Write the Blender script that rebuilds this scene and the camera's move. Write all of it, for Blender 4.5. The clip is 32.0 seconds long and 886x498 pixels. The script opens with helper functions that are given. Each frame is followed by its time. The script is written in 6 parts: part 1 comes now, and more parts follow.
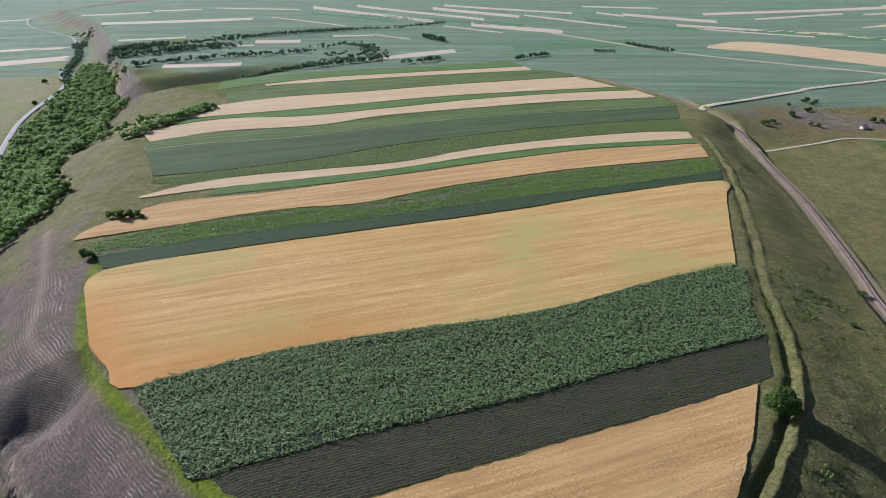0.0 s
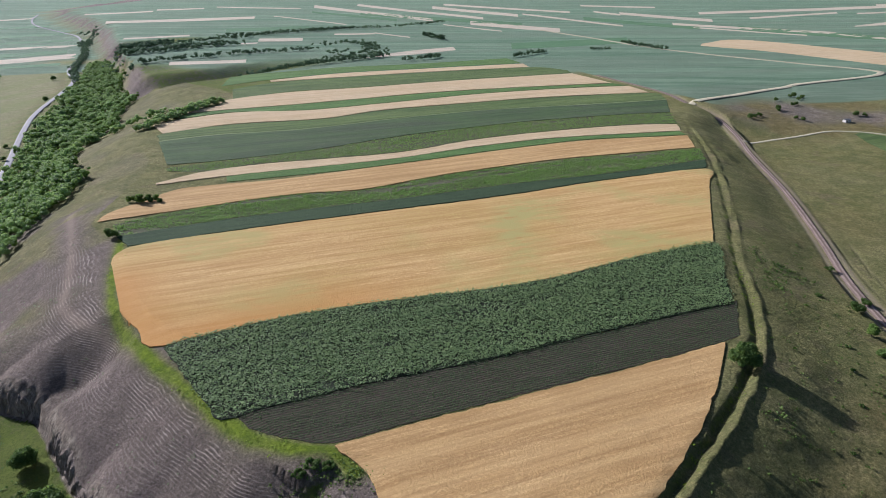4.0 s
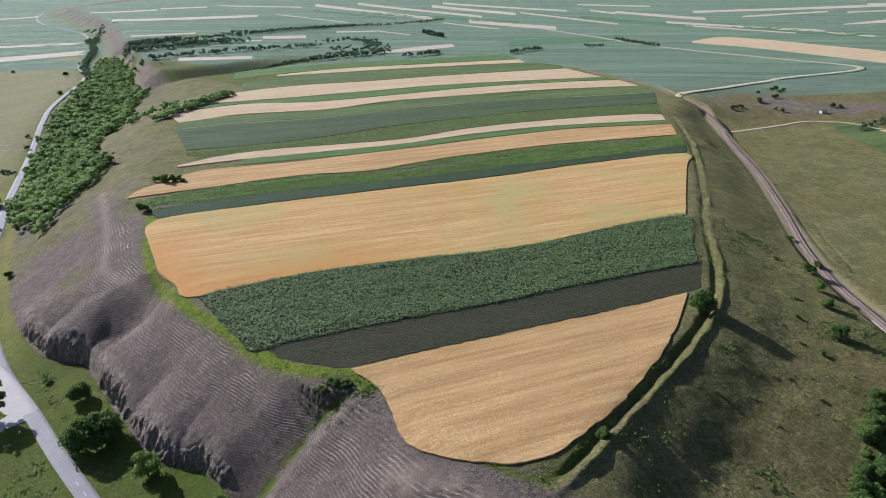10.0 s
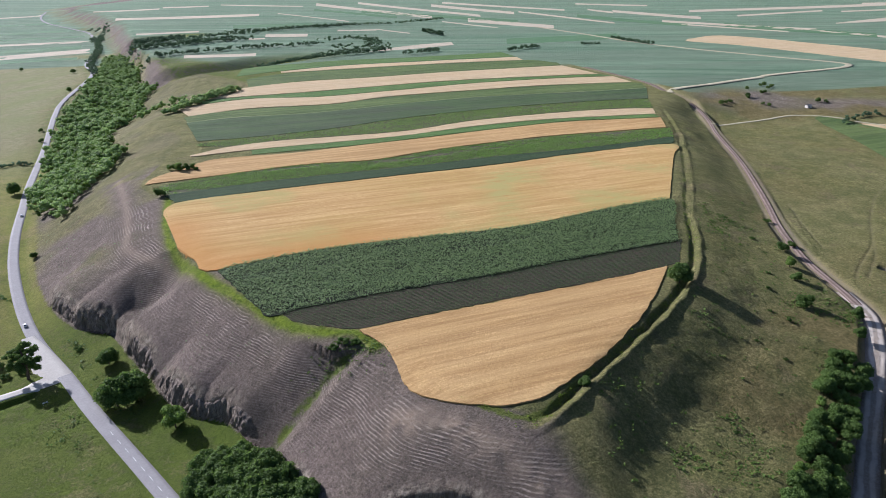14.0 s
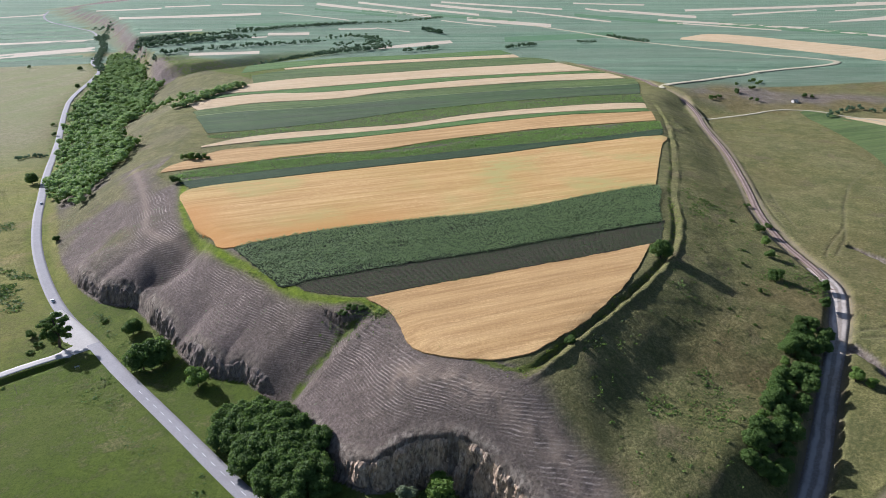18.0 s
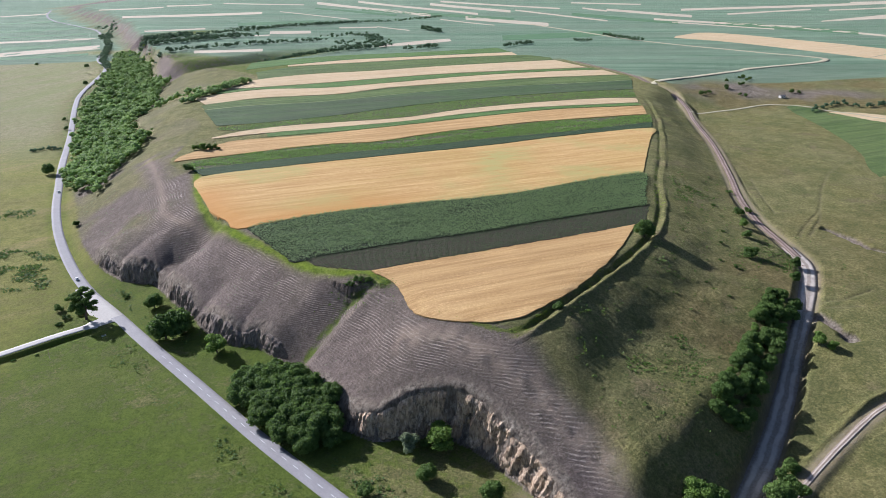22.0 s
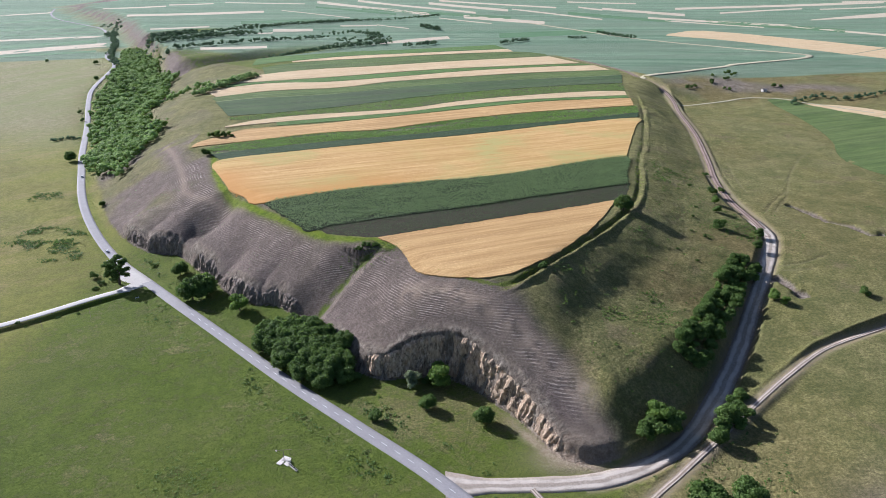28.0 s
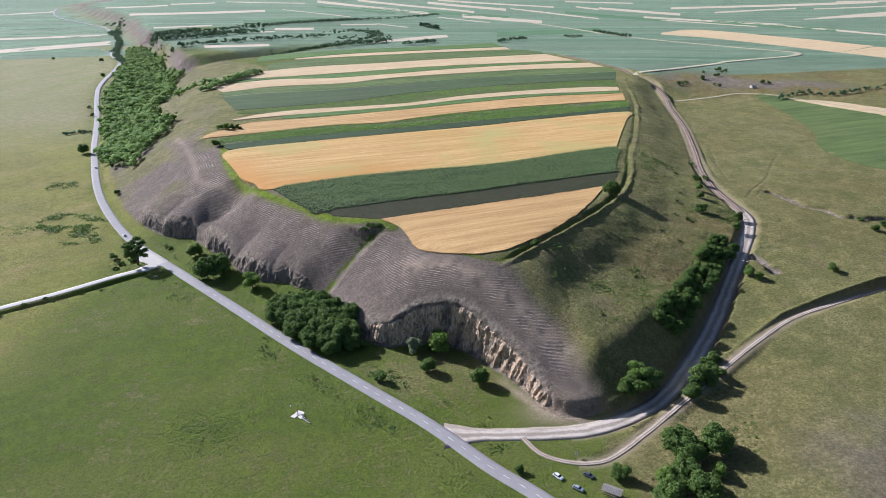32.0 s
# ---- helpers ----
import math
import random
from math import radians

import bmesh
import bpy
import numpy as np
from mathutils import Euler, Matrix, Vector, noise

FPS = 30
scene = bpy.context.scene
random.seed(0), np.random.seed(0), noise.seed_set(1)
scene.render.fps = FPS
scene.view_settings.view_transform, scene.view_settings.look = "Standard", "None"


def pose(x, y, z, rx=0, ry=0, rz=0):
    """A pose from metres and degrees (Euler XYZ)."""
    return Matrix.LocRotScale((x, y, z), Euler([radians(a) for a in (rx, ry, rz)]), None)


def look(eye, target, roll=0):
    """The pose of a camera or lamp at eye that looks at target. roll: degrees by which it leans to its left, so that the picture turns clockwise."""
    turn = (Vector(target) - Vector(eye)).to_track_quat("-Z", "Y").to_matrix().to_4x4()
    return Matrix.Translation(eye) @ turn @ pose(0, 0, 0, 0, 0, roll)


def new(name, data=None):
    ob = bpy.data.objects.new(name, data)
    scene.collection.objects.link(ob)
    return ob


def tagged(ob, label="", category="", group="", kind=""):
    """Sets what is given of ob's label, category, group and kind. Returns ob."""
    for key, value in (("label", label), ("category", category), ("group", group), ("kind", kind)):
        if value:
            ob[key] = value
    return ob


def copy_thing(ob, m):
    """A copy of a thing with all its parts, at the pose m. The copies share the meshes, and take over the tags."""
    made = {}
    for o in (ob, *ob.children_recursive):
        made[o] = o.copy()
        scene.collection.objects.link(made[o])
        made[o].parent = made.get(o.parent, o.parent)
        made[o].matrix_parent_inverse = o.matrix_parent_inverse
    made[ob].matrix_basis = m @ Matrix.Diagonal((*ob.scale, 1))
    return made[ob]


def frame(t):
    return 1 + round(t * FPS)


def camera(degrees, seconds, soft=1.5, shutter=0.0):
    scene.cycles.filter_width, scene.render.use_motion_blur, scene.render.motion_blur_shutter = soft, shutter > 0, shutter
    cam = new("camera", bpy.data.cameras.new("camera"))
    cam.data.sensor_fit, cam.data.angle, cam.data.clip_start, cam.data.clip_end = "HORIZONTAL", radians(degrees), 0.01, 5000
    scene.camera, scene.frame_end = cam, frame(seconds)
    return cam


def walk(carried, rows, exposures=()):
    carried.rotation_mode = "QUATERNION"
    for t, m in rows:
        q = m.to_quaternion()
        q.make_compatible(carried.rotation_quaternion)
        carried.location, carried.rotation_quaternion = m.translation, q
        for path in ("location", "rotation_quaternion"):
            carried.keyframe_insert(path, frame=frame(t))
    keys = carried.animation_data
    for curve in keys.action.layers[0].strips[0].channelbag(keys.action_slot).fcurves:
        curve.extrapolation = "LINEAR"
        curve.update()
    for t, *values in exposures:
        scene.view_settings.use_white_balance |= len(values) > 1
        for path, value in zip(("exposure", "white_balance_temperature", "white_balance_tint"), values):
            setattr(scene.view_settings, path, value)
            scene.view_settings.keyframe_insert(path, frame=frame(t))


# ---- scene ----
cam = camera(66.975, 32.0, 0.6)
PATH = [
    (0, look((-7.523, -1.099, 178.665), (-10.680, 275.210, 61.861), -0.586)),
    (4, look((-7.231, -30.367, 178.802), (-10.223, 245.873, 61.830), -0.574)),
    (8, look((-6.995, -59.641, 178.921), (-9.770, 216.538, 61.799), -0.557)),
    (12, look((-6.816, -88.920, 179.020), (-9.322, 187.206, 61.768), -0.534)),
    (16, look((-6.692, -118.206, 179.101), (-8.879, 157.875, 61.736), -0.507)),
    (20, look((-6.625, -147.497, 179.163), (-8.440, 128.546, 61.704), -0.475)),
    (24, look((-6.613, -176.794, 179.206), (-8.006, 99.219, 61.672), -0.437)),
    (28, look((-6.658, -206.098, 179.231), (-7.578, 69.894, 61.639), -0.395)),
    (32, look((-6.758, -235.407, 179.237), (-7.154, 40.569, 61.606), -0.347)),
]
walk(cam, PATH, [(0, 0.42, 5400, 18), (12, 0.53, 5400, 18), (22, 0.74, 5400, 17), (32, 0.79, 5400, 17)])

# ---- light ----
SUN_EL, SUN_AZ = radians(26), math.atan2(0.62, -0.785)
to_sun = Vector((math.cos(SUN_AZ) * math.cos(SUN_EL), math.sin(SUN_AZ) * math.cos(SUN_EL), math.sin(SUN_EL)))
sun = new("sun", bpy.data.lights.new("sun", "SUN"))
sun.data.energy, sun.data.angle, sun.data.color = 5.0, radians(0.6), (1.0, 0.93, 0.83)
sun.matrix_world = look(to_sun * 500, (0, 0, 0))
world = bpy.data.worlds.new("sky")
scene.world = world
world.use_nodes = True
sky = world.node_tree.nodes.new("ShaderNodeTexSky")
sky.sky_type, sky.sun_disc = "NISHITA", False
sky.sun_elevation, sky.sun_rotation = SUN_EL, math.pi / 2 - SUN_AZ
sky.dust_density, sky.air_density = 2.0, 1.0
world.node_tree.links.new(sky.outputs[0], world.node_tree.nodes["Background"].inputs[0])
world.node_tree.nodes["Background"].inputs[1].default_value = 0.058


# ---- materials ----
class Nodes:
    """A short way to write node trees."""

    def __init__(self, name, rough=0.9, spec=0.2):
        self.mat = bpy.data.materials.new(name)
        self.mat.use_nodes = True
        self.t = self.mat.node_tree
        self.bsdf = self.t.nodes["Principled BSDF"]
        self.bsdf.inputs["Roughness"].default_value = rough
        self.bsdf.inputs["Specular IOR Level"].default_value = spec
        self.pos = self.t.nodes.new("ShaderNodeNewGeometry").outputs["Position"]

    def put(self, socket, value):
        if hasattr(value, "is_output"):
            self.t.links.new(value, socket)
        else:
            socket.default_value = value

    def turned(self, degrees, sx=1.0, sy=1.0, sz=1.0):
        n = self.t.nodes.new("ShaderNodeMapping")
        n.vector_type = "TEXTURE"
        n.inputs["Rotation"].default_value = (0, 0, radians(degrees))
        n.inputs["Scale"].default_value = (sx, sy, sz)
        self.put(n.inputs["Vector"], self.pos)
        return n.outputs[0]

    def noise(self, size, detail=4, rough=0.6, vec=None, lo=0.3, hi=0.7, warp=0.0):
        n = self.t.nodes.new("ShaderNodeTexNoise")
        n.inputs["Scale"].default_value = 1 / size
        n.inputs["Detail"].default_value = detail
        n.inputs["Roughness"].default_value = rough
        n.inputs["Distortion"].default_value = warp
        self.put(n.inputs["Vector"], vec or self.pos)
        return self.ramp(n.outputs[0], lo, hi)

    def cells(self, size, vec=None, lo=0.0, hi=0.6):
        n = self.t.nodes.new("ShaderNodeTexVoronoi")
        n.inputs["Scale"].default_value = 1 / size
        self.put(n.inputs["Vector"], vec or self.pos)
        return self.ramp(n.outputs["Distance"], lo, hi)

    def rows(self, size, degrees, warp=1.0, detail=2, lo=0.2, hi=0.8, wiggle=1.0):
        n = self.t.nodes.new("ShaderNodeTexWave")
        n.wave_type, n.bands_direction = "BANDS", "Y"
        n.inputs["Scale"].default_value = 0.314 / size
        n.inputs["Distortion"].default_value = warp
        n.inputs["Detail"].default_value = detail
        n.inputs["Detail Scale"].default_value = wiggle
        self.put(n.inputs["Vector"], self.turned(degrees))
        return self.ramp(n.outputs["Fac"], lo, hi)

    def ramp(self, value, lo, hi):
        n = self.t.nodes.new("ShaderNodeMapRange")
        n.interpolation_type = "SMOOTHSTEP"
        self.put(n.inputs["Value"], value)
        n.inputs["From Min"].default_value, n.inputs["From Max"].default_value = lo, hi
        return n.outputs[0]

    def math(self, kind, a, b=0.0):
        n = self.t.nodes.new("ShaderNodeMath")
        n.operation = kind
        self.put(n.inputs[0], a), self.put(n.inputs[1], b)
        return n.outputs[0]

    def mix(self, fac, a, b, kind="MIX"):
        n = self.t.nodes.new("ShaderNodeMix")
        n.data_type, n.blend_type = "RGBA", kind
        for socket, v in ((n.inputs[0], fac), (n.inputs[6], a), (n.inputs[7], b)):
            if isinstance(v, tuple) and len(v) == 3:
                v = (*v, 1)
            self.put(socket, v)
        return n.outputs[2]

    def weight(self, name):
        n = self.t.nodes.new("ShaderNodeAttribute")
        n.attribute_name = name
        return n.outputs["Fac"]

    def island(self):
        return self.t.nodes.new("ShaderNodeNewGeometry").outputs["Random Per Island"]

    def each(self):
        return self.t.nodes.new("ShaderNodeObjectInfo").outputs["Random"]

    def colour(self, value):
        self.put(self.bsdf.inputs["Base Color"], value if not isinstance(value, tuple) else (*value, 1))

    def bump(self, height, depth, strength=1.0):
        n = self.t.nodes.new("ShaderNodeBump")
        n.inputs["Distance"].default_value, n.inputs["Strength"].default_value = depth, strength
        self.put(n.inputs["Height"], height)
        self.put(self.bsdf.inputs["Normal"], n.outputs[0])


def ground_material():
    m = Nodes("steppe_ground", 0.95, 0.1)
    fine, mid, wide = m.noise(1.5, 5, 0.8, None, 0.40, 0.60), m.noise(7, 6, 0.72, None, 0.36, 0.64), m.noise(60, 5)
    grain = m.noise(0.7, 3, 0.8, None, 0.42, 0.58)
    tuft = m.ramp(m.cells(2.2), 0.62, 0.22)
    green = m.mix(mid, (0.235, 0.222, 0.072), (0.385, 0.345, 0.130))
    green = m.mix(m.math("MULTIPLY", wide, 0.6), green, (0.40, 0.36, 0.165))
    green = m.mix(m.math("MULTIPLY", m.noise(19, 5, 0.7, None, 0.42, 0.62), 0.55), green, (0.160, 0.175, 0.058))
    green = m.mix(m.math("MULTIPLY", m.noise(28, 5, 0.7, m.turned(30), 0.54, 0.68), 0.5), green, (0.295, 0.215, 0.135))
    green = m.mix(m.math("MULTIPLY", fine, 0.50), green, (0.072, 0.086, 0.030))
    green = m.mix(m.math("MULTIPLY", grain, 0.36), green, (0.060, 0.070, 0.026))
    green = m.mix(m.math("MULTIPLY", tuft, m.math("MULTIPLY", mid, 0.35)), green, (0.040, 0.054, 0.020))
    lush = m.mix(mid, (0.085, 0.138, 0.013), (0.145, 0.200, 0.024))
    lush = m.mix(m.math("MULTIPLY", wide, 0.4), lush, (0.135, 0.165, 0.040))
    lush = m.mix(m.math("MULTIPLY", m.noise(70, 5, 0.65, m.turned(35, 2, 1, 1), 0.44, 0.62), 0.55), lush, (0.190, 0.215, 0.050))
    lush = m.mix(m.math("MULTIPLY", m.math("MULTIPLY", grain, fine), 0.50), lush, (0.048, 0.076, 0.014))
    dry = m.mix(mid, (0.262, 0.203, 0.178), (0.385, 0.304, 0.262))
    dry = m.mix(m.math("MULTIPLY", wide, 0.4), dry, (0.205, 0.185, 0.120))
    dry = m.mix(m.math("MULTIPLY", fine, 0.52), dry, (0.120, 0.096, 0.080))
    dry = m.mix(m.math("MULTIPLY", grain, 0.38), dry, (0.080, 0.066, 0.052))
    dry = m.mix(m.math("MULTIPLY", tuft, 0.35), dry, (0.075, 0.070, 0.040))
    bend = m.noise(22, 3, 0.5, None, 0, 1)
    saw = m.math("FRACT", m.math("ADD", m.math("MULTIPLY", m.weight("level"), 1.35), m.math("MULTIPLY", bend, 2.6)))
    ledge = m.math("MULTIPLY", m.weight("terrace"), m.noise(13, 5, 0.75, None, 0.38, 0.60))
    tread = m.math("MULTIPLY", ledge, m.math("MULTIPLY", m.math("MULTIPLY", m.ramp(saw, 0.45, 0.80), m.ramp(saw, 1.0, 0.9)), m.noise(2.4, 5, 0.8, None, 0.34, 0.58)))
    dry = m.mix(m.math("MULTIPLY", ledge, 0.30), dry, (0.150, 0.118, 0.102))
    dry = m.mix(m.math("MULTIPLY", tread, 0.95), dry, (0.64, 0.535, 0.45))
    warm = m.mix(mid, (0.22, 0.178, 0.070), (0.34, 0.27, 0.115))
    warm = m.mix(m.math("MULTIPLY", fine, 0.6), warm, (0.095, 0.095, 0.036))
    strata = m.noise(1.6, 6, 0.75, m.turned(35, 1.2, 1.2, 2.6), 0.35, 0.65)
    rock = m.mix(strata, (0.13, 0.105, 0.09), (0.62, 0.53, 0.42))
    rock = m.mix(m.math("MULTIPLY", m.noise(7, 5, 0.65), 0.65), rock, (0.34, 0.27, 0.21))
    dust = m.mix(fine, (0.43, 0.325, 0.235), (0.58, 0.46, 0.345))
    c = m.mix(m.weight("dry"), green, dry)
    c = m.mix(m.weight("warm"), c, warm)
    edge = m.math("MULTIPLY", m.ramp(m.math("ADD", m.weight("lush"), m.math("MULTIPLY", m.math("SUBTRACT", mid, 0.5), 0.5)), 0.2, 0.8), 0.95)
    c = m.mix(edge, c, lush)
    rank = m.mix(mid, (0.165, 0.250, 0.012), (0.280, 0.370, 0.024))
    c = m.mix(m.weight("rank"), c, m.mix(m.math("MULTIPLY", fine, 0.45), rank, (0.060, 0.100, 0.012)))
    tan = m.mix(mid, (0.34, 0.315, 0.165), (0.46, 0.415, 0.240))
    tan = m.mix(m.math("MULTIPLY", m.noise(45, 4, 0.6, m.turned(75, 3, 1, 1)), 0.8), tan, (0.31, 0.35, 0.135))
    c = m.mix(m.weight("tan"), c, m.mix(m.math("MULTIPLY", fine, 0.4), tan, (0.15, 0.145, 0.07)))
    gold = m.mix(mid, (0.285, 0.300, 0.060), (0.400, 0.370, 0.095))
    gold = m.mix(m.math("MULTIPLY", m.noise(30, 5, 0.7, m.turned(40, 2.5, 1, 1), 0.5, 0.68), 0.7), gold, (0.50, 0.365, 0.165))
    gold = m.mix(m.math("MULTIPLY", fine, 0.4), gold, (0.125, 0.155, 0.032))
    c = m.mix(m.weight("gold"), c, gold)
    c = m.mix(m.weight("rock"), c, rock)
    c = m.mix(m.weight("dust"), c, dust)
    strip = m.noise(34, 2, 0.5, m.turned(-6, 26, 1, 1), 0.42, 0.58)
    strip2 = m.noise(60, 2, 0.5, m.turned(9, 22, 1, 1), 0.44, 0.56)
    # Plain colours are paled and blued, with aerial haze painted in.
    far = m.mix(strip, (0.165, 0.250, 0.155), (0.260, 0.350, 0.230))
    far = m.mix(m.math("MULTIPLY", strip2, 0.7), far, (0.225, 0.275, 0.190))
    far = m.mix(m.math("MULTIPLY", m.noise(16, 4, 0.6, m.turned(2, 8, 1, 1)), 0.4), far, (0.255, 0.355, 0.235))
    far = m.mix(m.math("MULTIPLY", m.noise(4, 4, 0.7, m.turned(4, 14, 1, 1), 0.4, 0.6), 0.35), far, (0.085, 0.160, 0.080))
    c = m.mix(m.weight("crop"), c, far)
    m.colour(c)
    relief = m.math("ADD", m.math("MULTIPLY", fine, 0.9), m.math("MULTIPLY", grain, 0.45))
    relief = m.math("ADD", relief, m.math("MULTIPLY", m.math("MULTIPLY", m.ramp(saw, 0.2, 0.75), ledge), 1.1))
    relief = m.math("ADD", relief, m.math("MULTIPLY", m.math("MULTIPLY", strata, m.weight("rock")), 4.0))
    m.bump(relief, 0.5, 1.0)
    return m.mat


def crop_material(name, dark, light, fleck, row, degrees, patch=None, relief=0.25, row_part=0.35, plants=0.0):
    m = Nodes(name, 0.9, 0.15)
    fine = m.noise(1.1, 5, 0.8, None, 0.39, 0.61)
    streak = m.noise(1.3 * row, 4, 0.75, m.turned(degrees, 16, 1, 1), 0.38, 0.62)
    mid, wide = m.noise(6, 5, 0.65, m.turned(degrees, 9, 1, 1), 0.34, 0.66), m.noise(40, 4, 0.6, m.turned(degrees, 2.2, 1, 1), 0.36, 0.64)
    c = m.mix(mid, dark, light)
    if patch:
        c = m.mix(m.math("MULTIPLY", wide, 0.75), c, patch)
    c = m.mix(m.math("MULTIPLY", fine, 0.62), c, fleck)
    c = m.mix(m.math("MULTIPLY", streak, row_part), c, fleck)
    thread = m.noise(0.55 * row, 3, 0.6, m.turned(degrees, 40, 1, 1), 0.50, 0.66)
    c = m.mix(m.math("MULTIPLY", thread, 0.75 * row_part), c, fleck)
    swath = m.noise(3.2 * row, 2, 0.5, m.turned(degrees, 30, 1, 1), 0.42, 0.62)
    c = m.mix(m.math("MULTIPLY", swath, 0.30), c, light)
    height = m.math("SUBTRACT", fine, m.math("MULTIPLY", streak, 0.5))
    if plants:
        gap = m.ramp(m.cells(plants), 0.35, 0.75)
        c = m.mix(m.math("MULTIPLY", gap, 0.5), c, fleck)
        height = m.math("SUBTRACT", height, gap)
    weed, bronze = m.weight("weed"), m.weight("bronze")
    c = m.mix(m.math("MULTIPLY", weed, m.noise(5, 5, 0.7, m.turned(degrees, 3, 1, 1), 0.3, 0.6)), c, (0.43, 0.36, 0.125))
    c = m.mix(m.math("MULTIPLY", bronze, 0.75), c, (0.50, 0.245, 0.065))
    m.colour(c)
    m.bump(height, relief, 0.8)
    return m.mat


def plain_material(name, dark, light, size=1.0, rough=0.8, spec=0.3, relief=0.02, metal=0.0):
    m = Nodes(name, rough, spec)
    a, b = m.noise(size, 5, 0.65), m.noise(size * 9, 3)
    m.colour(m.mix(m.math("ADD", m.math("MULTIPLY", a, 0.6), m.math("MULTIPLY", b, 0.4)), dark, light))
    m.bsdf.inputs["Metallic"].default_value = metal
    m.bump(a, relief, 0.6)
    return m.mat


def leaf_material(name, dark, light, tip):
    m = Nodes(name, 0.65, 0.25)
    r = m.island()
    c = m.mix(r, dark, light)
    c = m.mix(m.ramp(r, 0.86, 1.0), c, tip)
    c = m.mix(m.math("MULTIPLY", m.each(), 0.35), c, tip)
    c = m.mix(m.math("MULTIPLY", m.noise(5, 2), 0.4), c, dark)
    m.colour(c)
    through_leaf = m.t.nodes.new("ShaderNodeBsdfTranslucent")
    m.t.links.new(c, through_leaf.inputs[0])
    both = m.t.nodes.new("ShaderNodeMixShader")
    both.inputs[0].default_value = 0.45
    m.t.links.new(m.bsdf.outputs[0], both.inputs[1])
    m.t.links.new(through_leaf.outputs[0], both.inputs[2])
    m.t.links.new(both.outputs[0], m.t.nodes["Material Output"].inputs[0])
    return m.mat


WHEAT = crop_material("ripe_wheat", (0.55, 0.350, 0.138), (0.70, 0.475, 0.215), (0.35, 0.205, 0.078), 1.4, 22, (0.49, 0.315, 0.125), 0.14, 0.6)
GOLD = crop_material("golden_barley", (0.57, 0.370, 0.142), (0.71, 0.490, 0.215), (0.40, 0.225, 0.070), 2.0, 20, (0.51, 0.37, 0.115), 0.14, 0.6)
PALE = crop_material("pale_stubble", (0.58, 0.445, 0.262), (0.71, 0.56, 0.345), (0.46, 0.33, 0.175), 1.5, 22, (0.62, 0.46, 0.26), 0.25, 0.35)
# Far strips: the haze of distance is mixed into both crop colours.
FAR_PALE = crop_material("hazed_stubble", (0.50, 0.43, 0.305), (0.62, 0.54, 0.385), (0.36, 0.30, 0.215), 4, 5, (0.68, 0.56, 0.42), 0.1, 0.3)
FAR_GREEN = crop_material("hazed_green_crop", (0.095, 0.190, 0.085), (0.130, 0.235, 0.110), (0.075, 0.150, 0.070), 4, 5, (0.15, 0.24, 0.12), 0.1, 0.3)
# Near-black base, so the gaps between the plants read dark.
SUNFLOWER = crop_material("dark_sunflower_soil", (0.036, 0.046, 0.026), (0.055, 0.068, 0.036), (0.020, 0.024, 0.016), 0.75, 21, None, 0.4, 0.4)
POTATO = crop_material("potato_soil", (0.115, 0.135, 0.055), (0.165, 0.160, 0.085), (0.080, 0.085, 0.045), 2.0, 21, (0.185, 0.165, 0.105), 0.3, 0.5)
MAIZE = crop_material("dark_maize", (0.060, 0.108, 0.044), (0.092, 0.148, 0.056), (0.036, 0.056, 0.027), 1.0, 21, None, 0.3, 0.5, 0.9)
FALLOW = crop_material("lush_clover", (0.078, 0.132, 0.036), (0.185, 0.250, 0.072), (0.060, 0.088, 0.032), 3.0, 21, (0.185, 0.230, 0.078), 0.3, 0.5)
GRASS = crop_material("green_ley", (0.10, 0.195, 0.045), (0.165, 0.27, 0.075), (0.065, 0.12, 0.032), 2.5, 22, (0.15, 0.22, 0.06), 0.25, 0.5)


LUCERNE = crop_material("dark_lucerne", (0.070, 0.122, 0.044), (0.118, 0.178, 0.062), (0.046, 0.070, 0.032), 3.0, 21, (0.118, 0.125, 0.082), 0.3, 0.5)
BALK = crop_material("pale_grass_balk", (0.20, 0.245, 0.105), (0.30, 0.34, 0.16), (0.11, 0.15, 0.055), 2.0, 22, None, 0.25, 0.5)


def tilled_material():
    m = Nodes("tilled_rows", 0.95, 0.1)
    soil = m.mix(m.noise(0.9, 5, 0.7, None, 0.36, 0.64), (0.044, 0.032, 0.025), (0.100, 0.074, 0.057))
    soil = m.mix(m.math("MULTIPLY", m.noise(25, 3), 0.6), soil, (0.072, 0.060, 0.046))
    rows = m.rows(1.3, 21.5, 0.35, 2, 0.3, 0.6, 0.5)
    m.colour(m.mix(m.math("MULTIPLY", rows, m.noise(2.5, 5, 0.75, m.turned(21.5, 5, 1, 1), 0.25, 0.6)), soil, (0.042, 0.054, 0.025)))
    m.bump(rows, 0.3, 0.9)
    return m.mat


TILLED = tilled_material()
GROUND = ground_material()
ASPHALT = plain_material("worn_asphalt", (0.24, 0.225, 0.225), (0.32, 0.305, 0.30), 0.8, 0.85, 0.3, 0.01)
CONCRETE = plain_material("pale_concrete_road", (0.42, 0.39, 0.35), (0.55, 0.52, 0.47), 1.0, 0.9, 0.2, 0.01)


